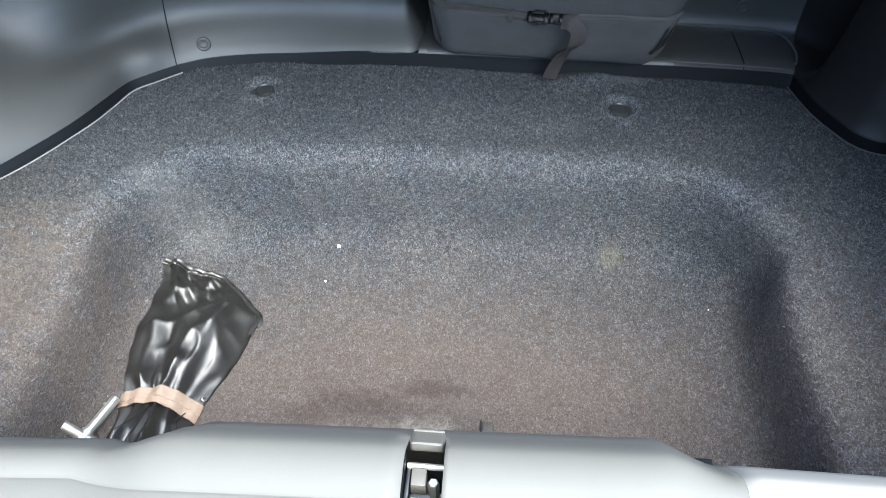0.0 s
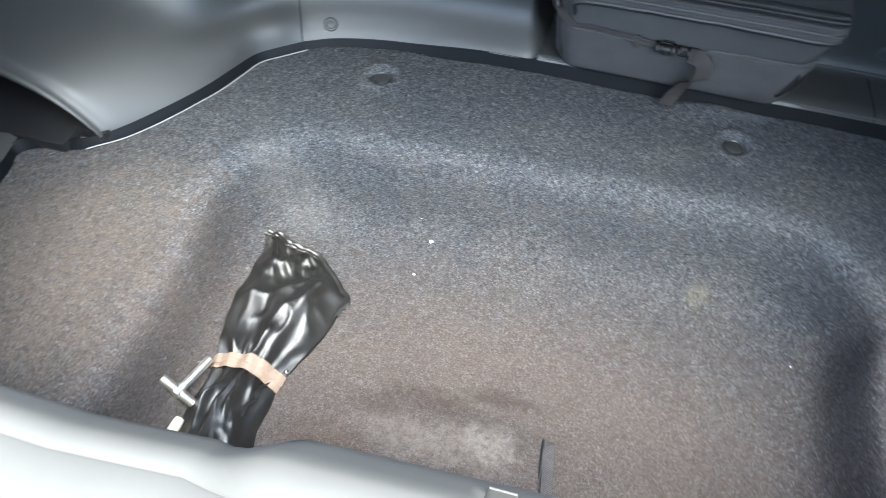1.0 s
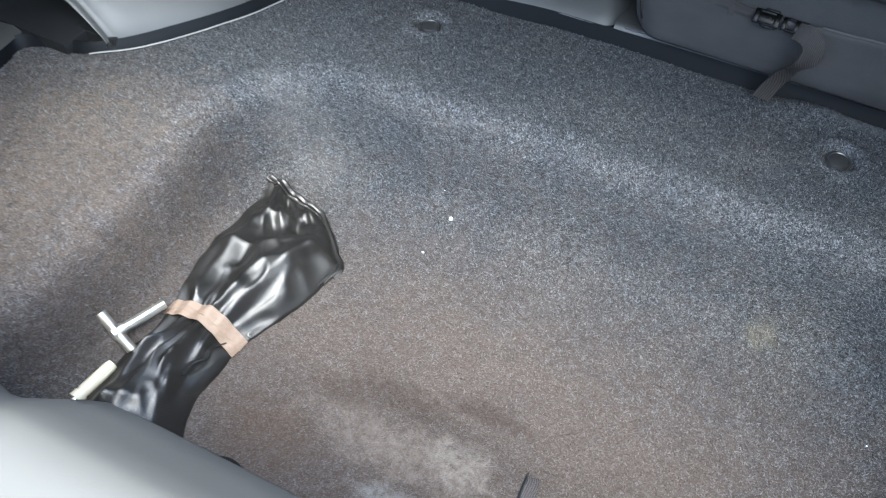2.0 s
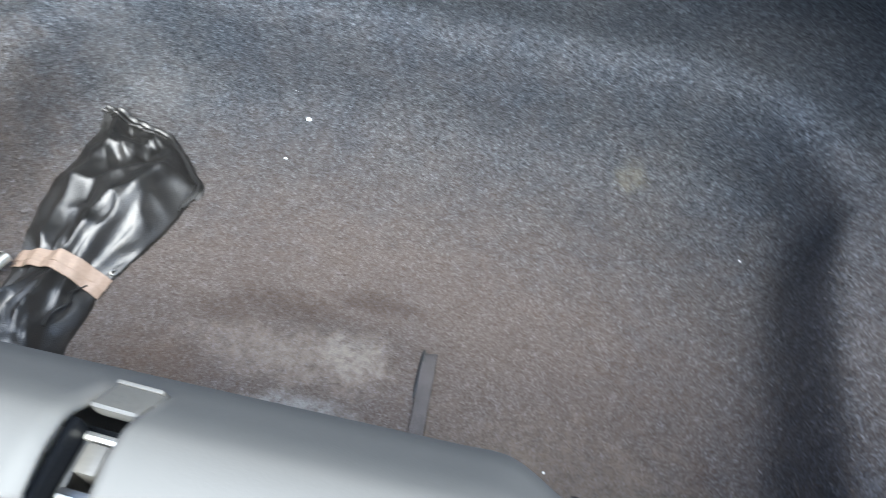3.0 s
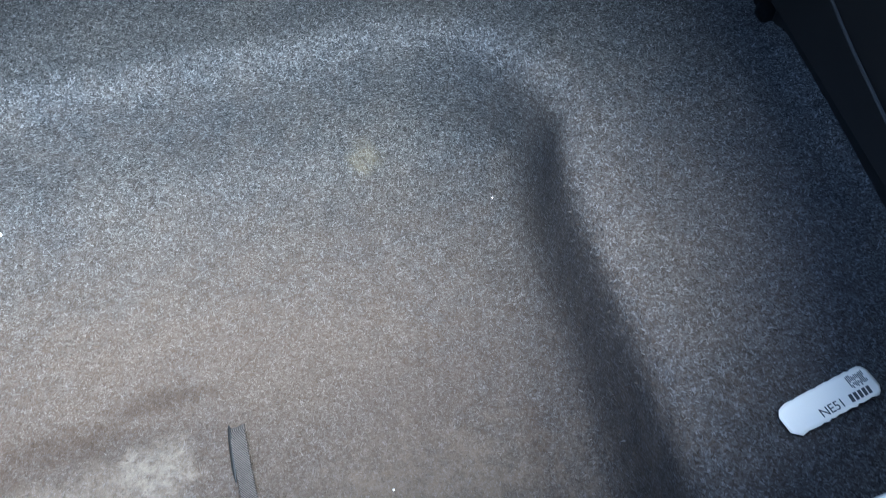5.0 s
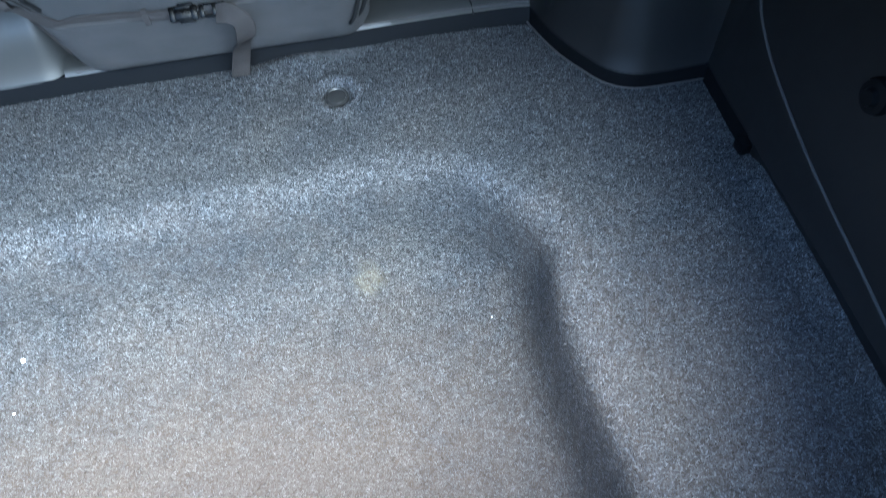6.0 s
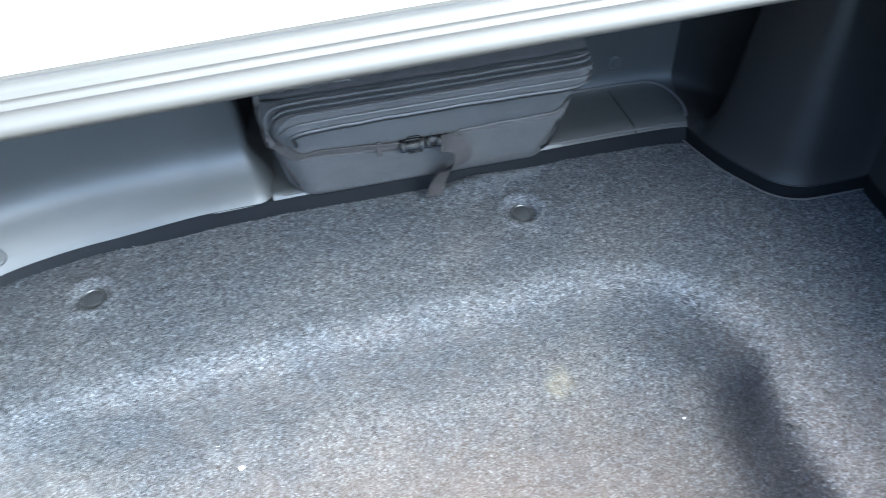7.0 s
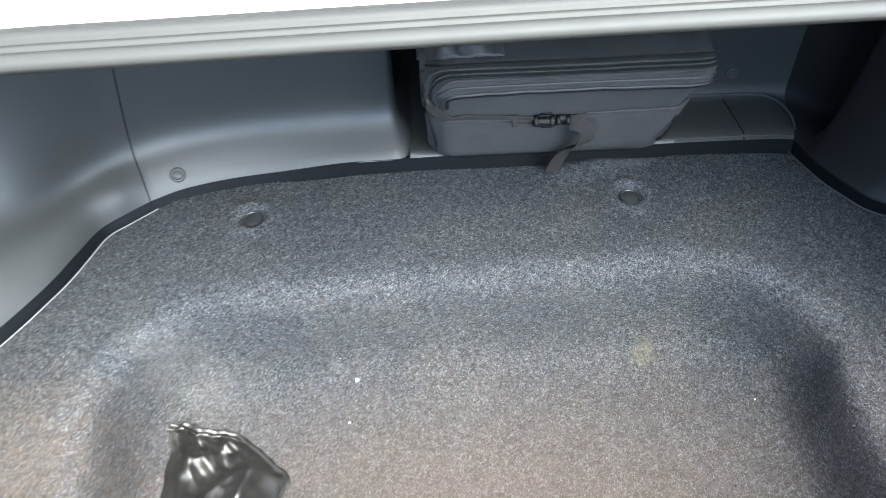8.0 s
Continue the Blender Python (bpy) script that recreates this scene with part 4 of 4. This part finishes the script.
        v.co *= 1 + 0.35 * noise.noise(v.co * (1.4 / r) + Vector((seed, 0, 0)))
        v.co.z *= 0.7
        v.co += Vector((x, y, floor_z(x, y) + r * 0.55))
    ob = part("crumb", bm, CRUMB, None)
    return tagged(ob, "tiny " + tone + " crumb on the carpet", "crumb", "crumbs")


crumb(-0.117, -0.1655, 0.0024, "white", 1)
crumb(-0.126, -0.215, 0.0014, "white", 2)
crumb(0.342, -0.228, 0.0009, "pale", 3)
crumb(-0.135, -0.146, 0.0008, "pale", 4)
crumb(0.198, -0.474, 0.0010, "white", 6)
crumb(0.207, -0.503, 0.0009, "pale", 9)

# ---- backpack on the shelf ----
pack = thing("backpack", "charcoal nylon backpack lying on the shelf, buckled strap hanging down", "backpack")
PX0, PX1 = -0.010, 0.284
PROFILE = [(0.33, 0.031), (0.20, 0.029), (0.075, 0.029), (0.058, 0.040), (0.040, 0.064), (0.021, 0.098), (0.004, 0.130), (-0.020, 0.163), (-0.045, 0.193), (-0.047, 0.207), (-0.024, 0.216), (0.025, 0.226),
           (0.12, 0.240), (0.25, 0.242), (0.32, 0.215), (0.34, 0.12)]
pk = smooth_path([(0, a, b) for a, b in PROFILE], 0.006)


def pack_index(y, z):
    return min(range(len(pk)), key=lambda i: (pk[i].y - y) ** 2 + (pk[i].z - z) ** 2)


def pack_point(x, i, lift=0.0):
    """A place on the bag, by x and the index along its section; lift moves it off the cloth."""
    u = (x - PX0) / (PX1 - PX0)
    end = min(u, 1 - u) * (PX1 - PX0)
    k = 1 - 0.16 * (1 - min(1, max(0.0, end) / 0.03)) ** 2.4
    p = pk[i]
    d = pk[min(i + 1, len(pk) - 1)] - pk[max(i - 1, 0)]
    n = Vector((0, -d.z, d.y)).normalized()
    c = Vector((0, 0.14, 0.125))
    q = c + (p - c) * k
    soft = 0.0032 * noise.noise((x * 9, p.y * 12, p.z * 12)) + 0.0007 * noise.noise((x * 45, p.y * 45, p.z * 45))
    on_front = step01(0.045, 0.07, p.z)
    q += n * (lift + soft * on_front)
    lean = 0.020 * step01(0.05, 0.22, p.z) * (0.5 - u)
    return Vector((x - lean * 0.6, q.y + 0.010 * (0.5 - u), q.z))


seam_i, pipe_i, zip_i = pack_index(0.004, 0.130), pack_index(-0.047, 0.196), pack_index(-0.040, 0.2115)
xs = [PX0 + (PX1 - PX0) * (0.5 - 0.5 * math.cos(math.pi * k / 60)) for k in range(61)]


def pack_shell(name, i0, i1, material, lift=0.0, caps=False, label=""):
    rows = [[pack_point(x, i, lift) for i in range(i0, i1 + 1)] for x in xs]
    v, f = sheet(rows)
    if caps:
        nc = i1 - i0 + 1
        f.append(tuple(range(nc)))
        f.append(tuple((len(rows) - 1) * nc + k for k in range(nc))[::-1])
    ob = link_mesh(name, v, f, material, pack, label)
    return ob


pack_shell("body", 0, len(pk) - 1, NYLON, 0.0, True)
thick(pack_shell("top_panel", zip_i + 2, len(pk) - 12, NYLON_TOP, 0.0012), 0.0012)
thick(pack_shell("lower_pocket", pack_index(0.058, 0.040), seam_i, NYLON, 0.0028), 0.0030)


def along(i, x_from, x_to, lift, n=50):
    return [pack_point(x_from + (x_to - x_from) * k / n, i, lift) for k in range(n + 1)]


def swept(i_top, x_left, r, i_end, lift, n=46):
    """Along the top edge from the right, round the left corner and down the front."""
    steps = r / 0.006
    out = [pack_point(PX1 - 0.004 + (x_left + r - PX1 + 0.004) * k / n, i_top, lift) for k in range(n)]
    for k in range(9):
        t = math.pi / 2 * k / 8
        f = i_top - steps * (1 - math.cos(t))
        i = int(math.floor(f))
        out.append(pack_point(x_left + r - r * math.sin(t), i, lift).lerp(pack_point(x_left + r - r * math.sin(t), i + 1, lift), f - i))
    k = int(i_top - steps) - 2
    while k > i_end:
        out.append(pack_point(x_left, k, lift))
        k -= 2
    return smooth_path(out, 0.005)


part("piping", tube_bm(swept(pipe_i - 1, PX0 + 0.020, 0.016, seam_i + 3, 0.0014), 0.0014, 6), PIPING, pack, "raised grey piping along the pocket")
part("piping", tube_bm(swept(pipe_i + 1, PX0 + 0.012, 0.020, seam_i + 2, 0.0014), 0.0011, 6), PIPING, pack, "raised grey piping along the pocket")
# black tube stands in for the shadow groove beneath the piping
part("pocket_shadow", tube_bm(swept(pipe_i - 2, PX0 + 0.022, 0.014, seam_i + 4, 0.0004), 0.0023, 6), WEB_BLACK, pack, "black strip painting the shadow groove under the piping")
low = along(seam_i, 0.165, PX1 - 0.004, 0.0024)
part("seam_cord", tube_bm(low, 0.0010, 6), PIPING, pack, "pale stitched edge of the pocket")
part("bottom_seam", tube_bm(along(pack_index(0.058, 0.040) + 1, PX0 + 0.004, PX1 - 0.030, 0.0034), 0.0010, 6), PIPING, pack)
tape = swept(zip_i, PX0 + 0.006, 0.022, seam_i + 6, 0.0014)
part("zip_tape", ribbon_bm(tape, (0, 0.8, 0.6), 0.0068, 0.0012), WEB_BLACK, pack)
teeth = bmesh.new()
for k, p in enumerate(smooth_path(tape[:-4], 0.0014)):
    o = 0.0004 if k % 2 else -0.0004
    box_bm(p.x - 0.0005, p.x + 0.0005, p.y + o - 0.0009, p.y + o + 0.0009, p.z + 0.0002, p.z + 0.0013, 0, teeth)
tagged(part("zip_teeth", teeth, TEETH, pack, "row of fine grey metal teeth", smooth=False), kind="stuff")
for di, xl, lf in ((-1, 0.010, 0.0022), (1, 0.003, 0.0024)):
    part("zip_welt", tube_bm(swept(zip_i + di, PX0 + xl, 0.022, seam_i + 6, lf), 0.0012, 6), NYLON, pack)
part("top_fold", tube_bm(along(zip_i + 2, PX0 + 0.004, PX1 - 0.004, 0.0018), 0.0017, 6), WEB_BLACK, pack, "dark hem over the zip")
# zip pulls at the end of the seam
for dx, dz in ((0.0, 0.0), (0.010, 0.006)):
    p = pack_point(PX1 - 0.012 + dx, seam_i - 3, 0.004)
    q = [p, p + Vector((-0.002, -0.002, -0.014)), p + Vector((-0.007, 0.004, -0.034)), p + Vector((-0.011, 0.012, -0.046))]
    part("zip_pull", tube_bm(smooth_path(q, 0.003), 0.0019, 6), WEB_BLACK, pack)
# strap from the left edge to the buckle
st = [pack_point(PX0 + 0.002, seam_i + 12, 0.002), pack_point(PX0 + 0.006, seam_i + 6, 0.004)] + [pack_point(x, seam_i, 0.0042) + Vector((0, 0, 0.002 * math.sin(x * 40))) for x in (0.012, 0.03, 0.05, 0.07, 0.09, 0.108)]
sp = smooth_path(st, 0.004)
part("strap", ribbon_bm(sp, (0, -0.35, 0.94), 0.0125, 0.0020), WEB, pack)
part("strap_keeper", ribbon_bm([pack_point(0.086, seam_i, 0.0058) + Vector((0, 0, dz)) for dz in (-0.008, 0.0, 0.008)], (1, 0, 0), 0.005, 0.0020), WEB, pack)
bc = pack_point(0.130, seam_i, 0.0075)
bturn = Matrix.Translation(bc) @ Euler((radians(-38), radians(3), radians(1.5))).to_matrix().to_4x4() @ Matrix.Diagonal((1.0, 1.0, 0.72, 1.0))
shell = bmesh.new()
for x_a, x_b, z_a, z_b in ((-0.0245, -0.0195, -0.0090, 0.0090), (-0.0060, -0.0005, -0.0090, 0.0090), (-0.0200, -0.0050, 0.0050, 0.0092), (-0.0200, -0.0050, -0.0092, -0.0060)):
    box_bm(x_a, x_b, -0.0040, 0.0040, z_a, z_b, 0.0014, shell)
box_bm(-0.0200, -0.0050, -0.0026, 0.0036, -0.0065, 0.0055, 0.0008, shell)
buckle = part("buckle", turned(shell, bturn), BUCKLE, pack, "black plastic side-release buckle")
prong = bmesh.new()
for x_a, x_b, z_a, z_b in ((0.0015, 0.0055, -0.0082, 0.0082), (0.0205, 0.0245, -0.0085, 0.0085), (0.0050, 0.0210, 0.0052, 0.0084), (0.0050, 0.0210, -0.0084, -0.0052)):
    box_bm(x_a, x_b, -0.0036, 0.0036, z_a, z_b, 0.0014, prong)
part("prong", turned(prong, bturn), BUCKLE, buckle)
for up in (-1, 1):
    part("release_tab", turned(box_bm(-0.0165, -0.0030, -0.0034, 0.0030, up * 0.0102 - 0.0016, up * 0.0102 + 0.0016, 0.0012), bturn), BUCKLE, buckle)
part("ladder_bar", turned(box_bm(0.0125, 0.0160, -0.0052, -0.0020, -0.0070, 0.0070, 0.0008), bturn), BUCKLE, buckle)
tail = smooth_path([bc + Vector((0.016, -0.006, -0.001)), bc + Vector((0.027, -0.010, 0.0)), bc + Vector((0.036, -0.010, -0.012)), bc + Vector((0.034, -0.002, -0.034)), Vector((0.156, 0.020, 0.068)),
                    Vector((0.149, 0.036, 0.040)), Vector((0.1425, 0.043, 0.0135))], 0.004)
part("strap_tail", ribbon_bm(tail, (0.92, 0.0, 0.38), 0.0185, 0.0020), WEB, pack)
# gathered carrying strap at the left end
for k in range(3):
    a = [pack_point(PX0 + 0.006 + 0.004 * k, zip_i + 8 + 3 * k, 0.004), pack_point(PX0 + 0.001, zip_i + 2, 0.009 - 0.002 * k), pack_point(PX0 - 0.0 + 0.002 * k, zip_i - 6, 0.008), pack_point(PX0 + 0.003, seam_i + 4, 0.004), pack_point(PX0 + 0.010, seam_i - 10 - 3 * k, 0.005)]
    part("side_cord", ribbon_bm(smooth_path(a, 0.004), (1, 0.3, 0.2), 0.006, 0.003), WEB_BLACK if k == 1 else WEB, pack)
def crumpled(u, v):
    x = PX0 - 0.004 + 0.085 * u
    k = zip_i + 3 + 14 * v
    i = int(k)
    q = pack_point(x, i, 0.003).lerp(pack_point(x, min(len(pk) - 1, i + 1), 0.003), k - i)
    fold = abs(noise.noise((u * 3.4 + 1.5 * v, v * 2.2, 6.0))) + 0.5 * abs(noise.noise((u * 8 - 3 * v, v * 5, 2.5)))
    edge = min(1.0, 6 * min(u + 0.08, 1 - u, v + 0.05, 1 - v))
    return q + Vector((0, -0.3, 0.95)) * (0.001 + 0.012 * fold * max(0.0, edge))


v, f = sheet([[crumpled(a / 40, b / 26) for b in range(27)] for a in range(41)])
thick(link_mesh("rain_cover", v, f, NYLON_SHINY, pack, "crumpled shiny dark nylon gathered on the top"), 0.0008)
hd = [pack_point(0.02, zip_i + 6, 0.003), pack_point(0.05, zip_i + 8, 0.010), pack_point(0.075, zip_i + 12, 0.006), pack_point(0.085, zip_i + 18, 0.002)]
part("handle", ribbon_bm(smooth_path(hd, 0.004), (0, 1, 0.3), 0.014, 0.0025), WEB, pack)

# ---- vinyl tool pouch with a rubber band and tools ----
pouch = thing("tool_pouch", "wrinkled black vinyl tool pouch tied with a rubber band", "tool pouch")
EDGES = [((-0.3240, -0.2180), (-0.2530, -0.2235)), ((-0.3205, -0.2455), (-0.2045, -0.2680)), ((-0.3203, -0.2600), (-0.1945, -0.2790)), ((-0.3192, -0.2785), (-0.1965, -0.2940)), ((-0.3177, -0.3304), (-0.2030, -0.3380)), ((-0.3070, -0.3939), (-0.2250, -0.4020)), ((-0.3011, -0.4329), (-0.2290, -0.4340)), ((-0.3042, -0.4876), (-0.2270, -0.4840)), ((-0.3003, -0.5423), (-0.2080, -0.5300)), ((-0.2944, -0.5794), (-0.2120, -0.5750))]
le = smooth_path([(a[0], a[1], 0) for a, b in EDGES], 0.003)
re = smooth_path([(b[0], b[1], 0) for a, b in EDGES], 0.003)
NV, NU = 150, 60


FOLDS = [(-0.36, 0.0050, 0.055), (-0.17, 0.0042, 0.045), (-0.02, 0.0060, 0.060), (0.15, 0.0036, 0.040), (0.30, 0.0062, 0.060)]


def pouch_point(u, v, lift=0.0):
    fl, fr = v * (len(le) - 1), v * (len(re) - 1)
    a = le[int(fl)].lerp(le[min(len(le) - 1, int(fl) + 1)], fl - int(fl))
    b = re[int(fr)].lerp(re[min(len(re) - 1, int(fr) + 1)], fr - int(fr))
    p = a.lerp(b, u)
    p.x += 0.0018 * noise.noise((p.y * 50, round(u), 4.4))
    full = spline1(v, [(0, 0.0050), (0.05, 0.010), (0.14, 0.019), (0.26, 0.024), (0.38, 0.024), (0.49, 0.019), (0.555, 0.0165), (0.63, 0.020), (0.74, 0.026), (0.86, 0.026), (1, 0.012)])
    dome = max(0.0, 1 - abs(2 * u - 1) ** 2.2) ** 0.85
    away = v - 0.555
    spread = 0.55 + 1.6 * abs(away) if away < 0 else 0.55 + 1.2 * away
    wr = 0.0
    for k, (c, amp, w) in enumerate(FOLDS):
        centre = 0.5 + c * spread + 0.05 * math.sin(9 * v + 2 * k) + 0.10 * away * (k % 2)
        fade = math.exp(-(away / (0.20 if k % 2 else 0.33)) ** 2)
        wr += amp * fade * math.exp(-((u - centre) / (w * (0.7 + 1.5 * abs(away)))) ** 2)
    wr -= 0.0042 * math.exp(-(away / 0.30) ** 2)
    wr += 0.0042 * noise.noise((u * 2.6 + 1.2 * v, v * 5.0, 1.0)) + 0.0020 * noise.noise((u * 6.0 - 2 * v, v * 12.0, 2.0))
    # a broad dent under the mouth and creases running in from its corners
    wr -= 0.0050 * math.exp(-((u - 0.52) / 0.20) ** 2 - ((v - 0.15) / 0.05) ** 2)
    wr += 0.0046 * math.exp(-((u - 0.80 + 0.9 * (v - 0.2)) / 0.05) ** 2 - ((v - 0.24) / 0.11) ** 2)
    wr += 0.0040 * math.exp(-((u - 0.20 - 0.5 * (v - 0.1)) / 0.06) ** 2 - ((v - 0.12) / 0.08) ** 2)
    wr += 0.0050 * (noise.noise((u * 7 + 3 * v, v * 26, 9.0))) * (1 - step01(0.10, 0.26, v)) + 0.0030 * noise.noise((u * 5, v * 16, 5.5)) * step01(0.56, 0.66, v)
    # sharp crumples: facets between creases
    crease = abs(noise.noise((u * 2.3 + 1.8 * v, v * 4.8, 3.3))) + 0.25 * abs(noise.noise((u * 5.0 - 3.0 * v, v * 9.0, 8.1)))
    for u0, v0, u1, v1, amp, wid in ((0.40, 0.50, 0.62, 0.22, 0.0075, 0.12), (0.16, 0.46, 0.18, 0.16, 0.0050, 0.10), (0.60, 0.50, 0.86, 0.10, 0.0085, 0.10), (0.80, 0.50, 0.94, 0.26, 0.0045, 0.07), (0.20, 0.08, 0.42, 0.12, 0.0050, 0.10), (0.52, 0.62, 0.60, 0.92, 0.0095, 0.17), (0.24, 0.62, 0.28, 0.84, 0.0055, 0.11)):
        t = min(1.0, max(0.0, (v - v0) / (v1 - v0)))
        end = math.exp(-((v - v0 - t * (v1 - v0)) / 0.05) ** 2)
        off = (u - u0 - t * (u1 - u0)) / wid
        wr += amp * end * max(0.0, 1 - abs(off) ** 1.4 * 0.5 if abs(off) < 1.6 else 0.0)
    wr += (0.25 - crease) * 0.032 * (1 - 0.75 * math.exp(-(away / 0.10) ** 2))
    z = 0.0016 + dome * full + wr * min(1, dome * 1.2)
    return Vector((p.x, p.y, floor_z(p.x, p.y) + 0.0012 + max(0.0010, z) + lift))


top_rows = [[pouch_point(j / NU, i / NV) for j in range(NU + 1)] for i in range(NV + 1)]
bot_rows = [[Vector((q.x, q.y, floor_z(q.x, q.y) - 0.001)) for q in (r[0], r[len(r) // 2], r[-1])] for r in top_rows]
bm = bmesh.new()
tv = [[bm.verts.new(q) for q in r] for r in top_rows]
bv = [[bm.verts.new(q) for q in r] for r in bot_rows]
for a, b in zip(tv, tv[1:]):
    for j in range(NU):
        bm.faces.new((a[j], a[j + 1], b[j + 1], b[j]))
for a, b, c, d in zip(tv, tv[1:], bv, bv[1:]):
    bm.faces.new((a[0], b[0], d[0], c[0]))
    bm.faces.new((a[-1], c[-1], d[-1], b[-1]))
    bm.faces.new((c[0], d[0], d[1], c[1]))
    bm.faces.new((c[1], d[1], d[2], c[2]))
bm.faces.new([*tv[0], bv[0][2], bv[0][1], bv[0][0]])
bm.faces.new([*tv[-1][::-1], bv[-1][0], bv[-1][1], bv[-1][2]])
part("sleeve", bm, VINYL, pouch, sharp=70)
# stitched welt round the mouth
rim_pts = [pouch_point(k / 14, 0.0, 0.0030) for k in range(15)] + [pouch_point(1.0, k / 110, 0.0030) for k in range(1, 34, 3)]
hem = smooth_path([q + Vector((0.0004, 0.0006, -0.0006)) for q in rim_pts], 0.003)
part("welt", tube_bm(hem, 0.0026, 8, None, 0.7), VINYL, pouch)
part("welt", tube_bm([q + Vector((-0.0028, -0.0052, 0.0008)) for q in hem], 0.0016, 8, None, 0.7), VINYL, pouch)
strip = [pouch_point(k / 20, 0.012, 0.0012) for k in range(2, 21)] + [pouch_point(1.0, 0.012 + 0.010 * k, 0.0012) for k in range(1, 24)]
mid = pouch_point(0.5, 0.25)
inward = [(mid - q).normalized() for q in strip]
for k, q in enumerate(strip):
    q -= inward[k] * (0.0014 + 0.0010 * math.sin(1.3 * k))
part("hem", ribbon_bm(strip, [tuple(w) for w in inward], 0.0085, 0.0018), VINYL, pouch, "flat folded hem round the mouth")
# press stud where the flap gathers
q = pouch_point(0.97, 0.520, 0.002)
part("press_stud", lathe_bm([(0.0012, 0.0008), (0.0018, 0.0018), (0.0028, 0.0016), (0.0034, -0.001)], Matrix.Translation(q) @ Euler((0.2, 0.6, 0)).to_matrix().to_4x4(), 14), DARK_STEEL, pouch)
flap = [pouch_point(0.86, 0.575, 0.003), pouch_point(0.80, 0.61, 0.005), pouch_point(0.84, 0.64, 0.006), pouch_point(0.78, 0.67, 0.004), pouch_point(0.81, 0.71, 0.002)]
part("crumpled_edge", ribbon_bm(smooth_path(flap, 0.003), (0.9, 0.2, 0.4), 0.007, 0.0012), VINYL, pouch)

band = thing("rubber_band", "wide tan rubber band wrapped twice round the pouch", "rubber band")
for off, tilt, wd in ((0.0, 0.0, 0.0128), (0.022, 0.016, 0.0110)):
    pts = []
    for k in range(-2, 47):
        u = min(1, max(0, k / 44))
        q = pouch_point(u, 0.545 + off + (0.03 + tilt) * (u - 0.5) * 0.6 - 0.018 * (4 * u * (1 - u)) * 0.6, 0)
        zz = max(pouch_point(min(1, max(0, u + d)), 0.545 + off + e, 0).z for d in (-0.05, -0.02, 0, 0.02, 0.05) for e in (-0.015, 0, 0.015)) + 0.0014
        q.z = zz if 0 <= k <= 44 else q.z
        if k < 0:
            q += Vector((-0.003 * -k * 0.6, 0, -0.004 * -k * 0.6))
        if k > 44:
            q += Vector((0.003 * (k - 44) * 0.6, 0, -0.004 * (k - 44) * 0.6))
        pts.append(q)
    sm = []
    for k in range(len(pts)):
        w = pts[max(0, k - 2):k + 3]
        sm.append(sum(w, Vector()) / len(w) + Vector((0, 0, 0.0006)))
    part("loop", ribbon_bm(sm, (0.12, 1, 0.0), wd, 0.0016), RUBBER, band)

wrench = thing("tee_handle", "short silver steel tee-handled tool tucked under the rubber band", "hand tool")
zf = DEEP + 0.032
part("cross_bar", tube_bm(smooth_path([(-0.3296, -0.4658, DEEP + 0.0630), (-0.3207, -0.4677, DEEP + 0.0550), (-0.3093, -0.4698, DEEP + 0.0440), (-0.2978, -0.4720, DEEP + 0.0330)], 0.004), 0.0053, 12), STEEL, wrench)
part("shank", tube_bm(smooth_path([(-0.3132, -0.4688, DEEP + 0.0470), (-0.3088, -0.4497, DEEP + 0.0440), (-0.3030, -0.4199, DEEP + 0.0390)], 0.004), 0.0050, 10), STEEL, wrench)
part("collar", tube_bm([(-0.3146, -0.4737, DEEP + 0.0475), (-0.3117, -0.4620, DEEP + 0.0465)], 0.0064, 12), STEEL, wrench)
hook = tagged(part("steel_hook", tube_bm(smooth_path([(-0.3167, -0.4135, zf), (-0.3191, -0.4208, zf), (-0.3142, -0.4237, zf + 0.001), (-0.3045, -0.4188, zf + 0.002)], 0.003), 0.0018, 8), STEEL), "thin bent steel rod beside the rubber band", "hand tool")

driver = thing("screwdriver", "ivory plastic screwdriver handle beside the pouch", "screwdriver")
part("grip", tube_bm([(-0.3030, -0.4917, zf), (-0.3033, -0.4956, zf), (-0.3055, -0.5248, zf), (-0.3057, -0.5277, zf)], [0.0050, 0.0058, 0.0062, 0.0052], 10), IVORY, driver)
part("ferrule", tube_bm([(-0.3057, -0.5277, zf), (-0.3062, -0.5345, zf)], 0.0068, 12), IVORY, driver)
part("shaft", tube_bm([(-0.3062, -0.5345, zf), (-0.3069, -0.5510, zf)], 0.0028, 8), STEEL, driver)
part("socket", tube_bm([(-0.3066, -0.5433, zf), (-0.3076, -0.5569, zf)], 0.0052, 10), STEEL, driver)

# ---- scuffs on the sill ----
for k, (x, dx, j, w) in enumerate(((-0.046, 0.014, 7, 0.0012), (-0.028, 0.010, 7, 0.0009), (-0.012, 0.008, 7, 0.0008), (0.073, 0.006, 7, 0.0013), (0.092, 0.007, 6, 0.0014), (0.098, 0.004, 7, 0.0010), (0.108, 0.005, 6, 0.0012),
                                   (0.128, 0.010, 6, 0.0012), (0.146, 0.006, 7, 0.0009), (0.168, 0.004, 6, 0.0016), (0.160, 0.007, 5, 0.0014))):
    run = [Vector(sill_row(x + dx * q / 4)[j]).lerp(Vector(sill_row(x + dx * q / 4)[j + 1]), (q / 4 if dx < 0.02 else 0.3)) + Vector((0, 0.0002, 0.0004)) for q in range(5)]
    part("scuff", ribbon_bm(run, (0, -1, 0.6), w, 0.0005), SCRATCH_GLINT, sill, "pale scratch in the plastic")
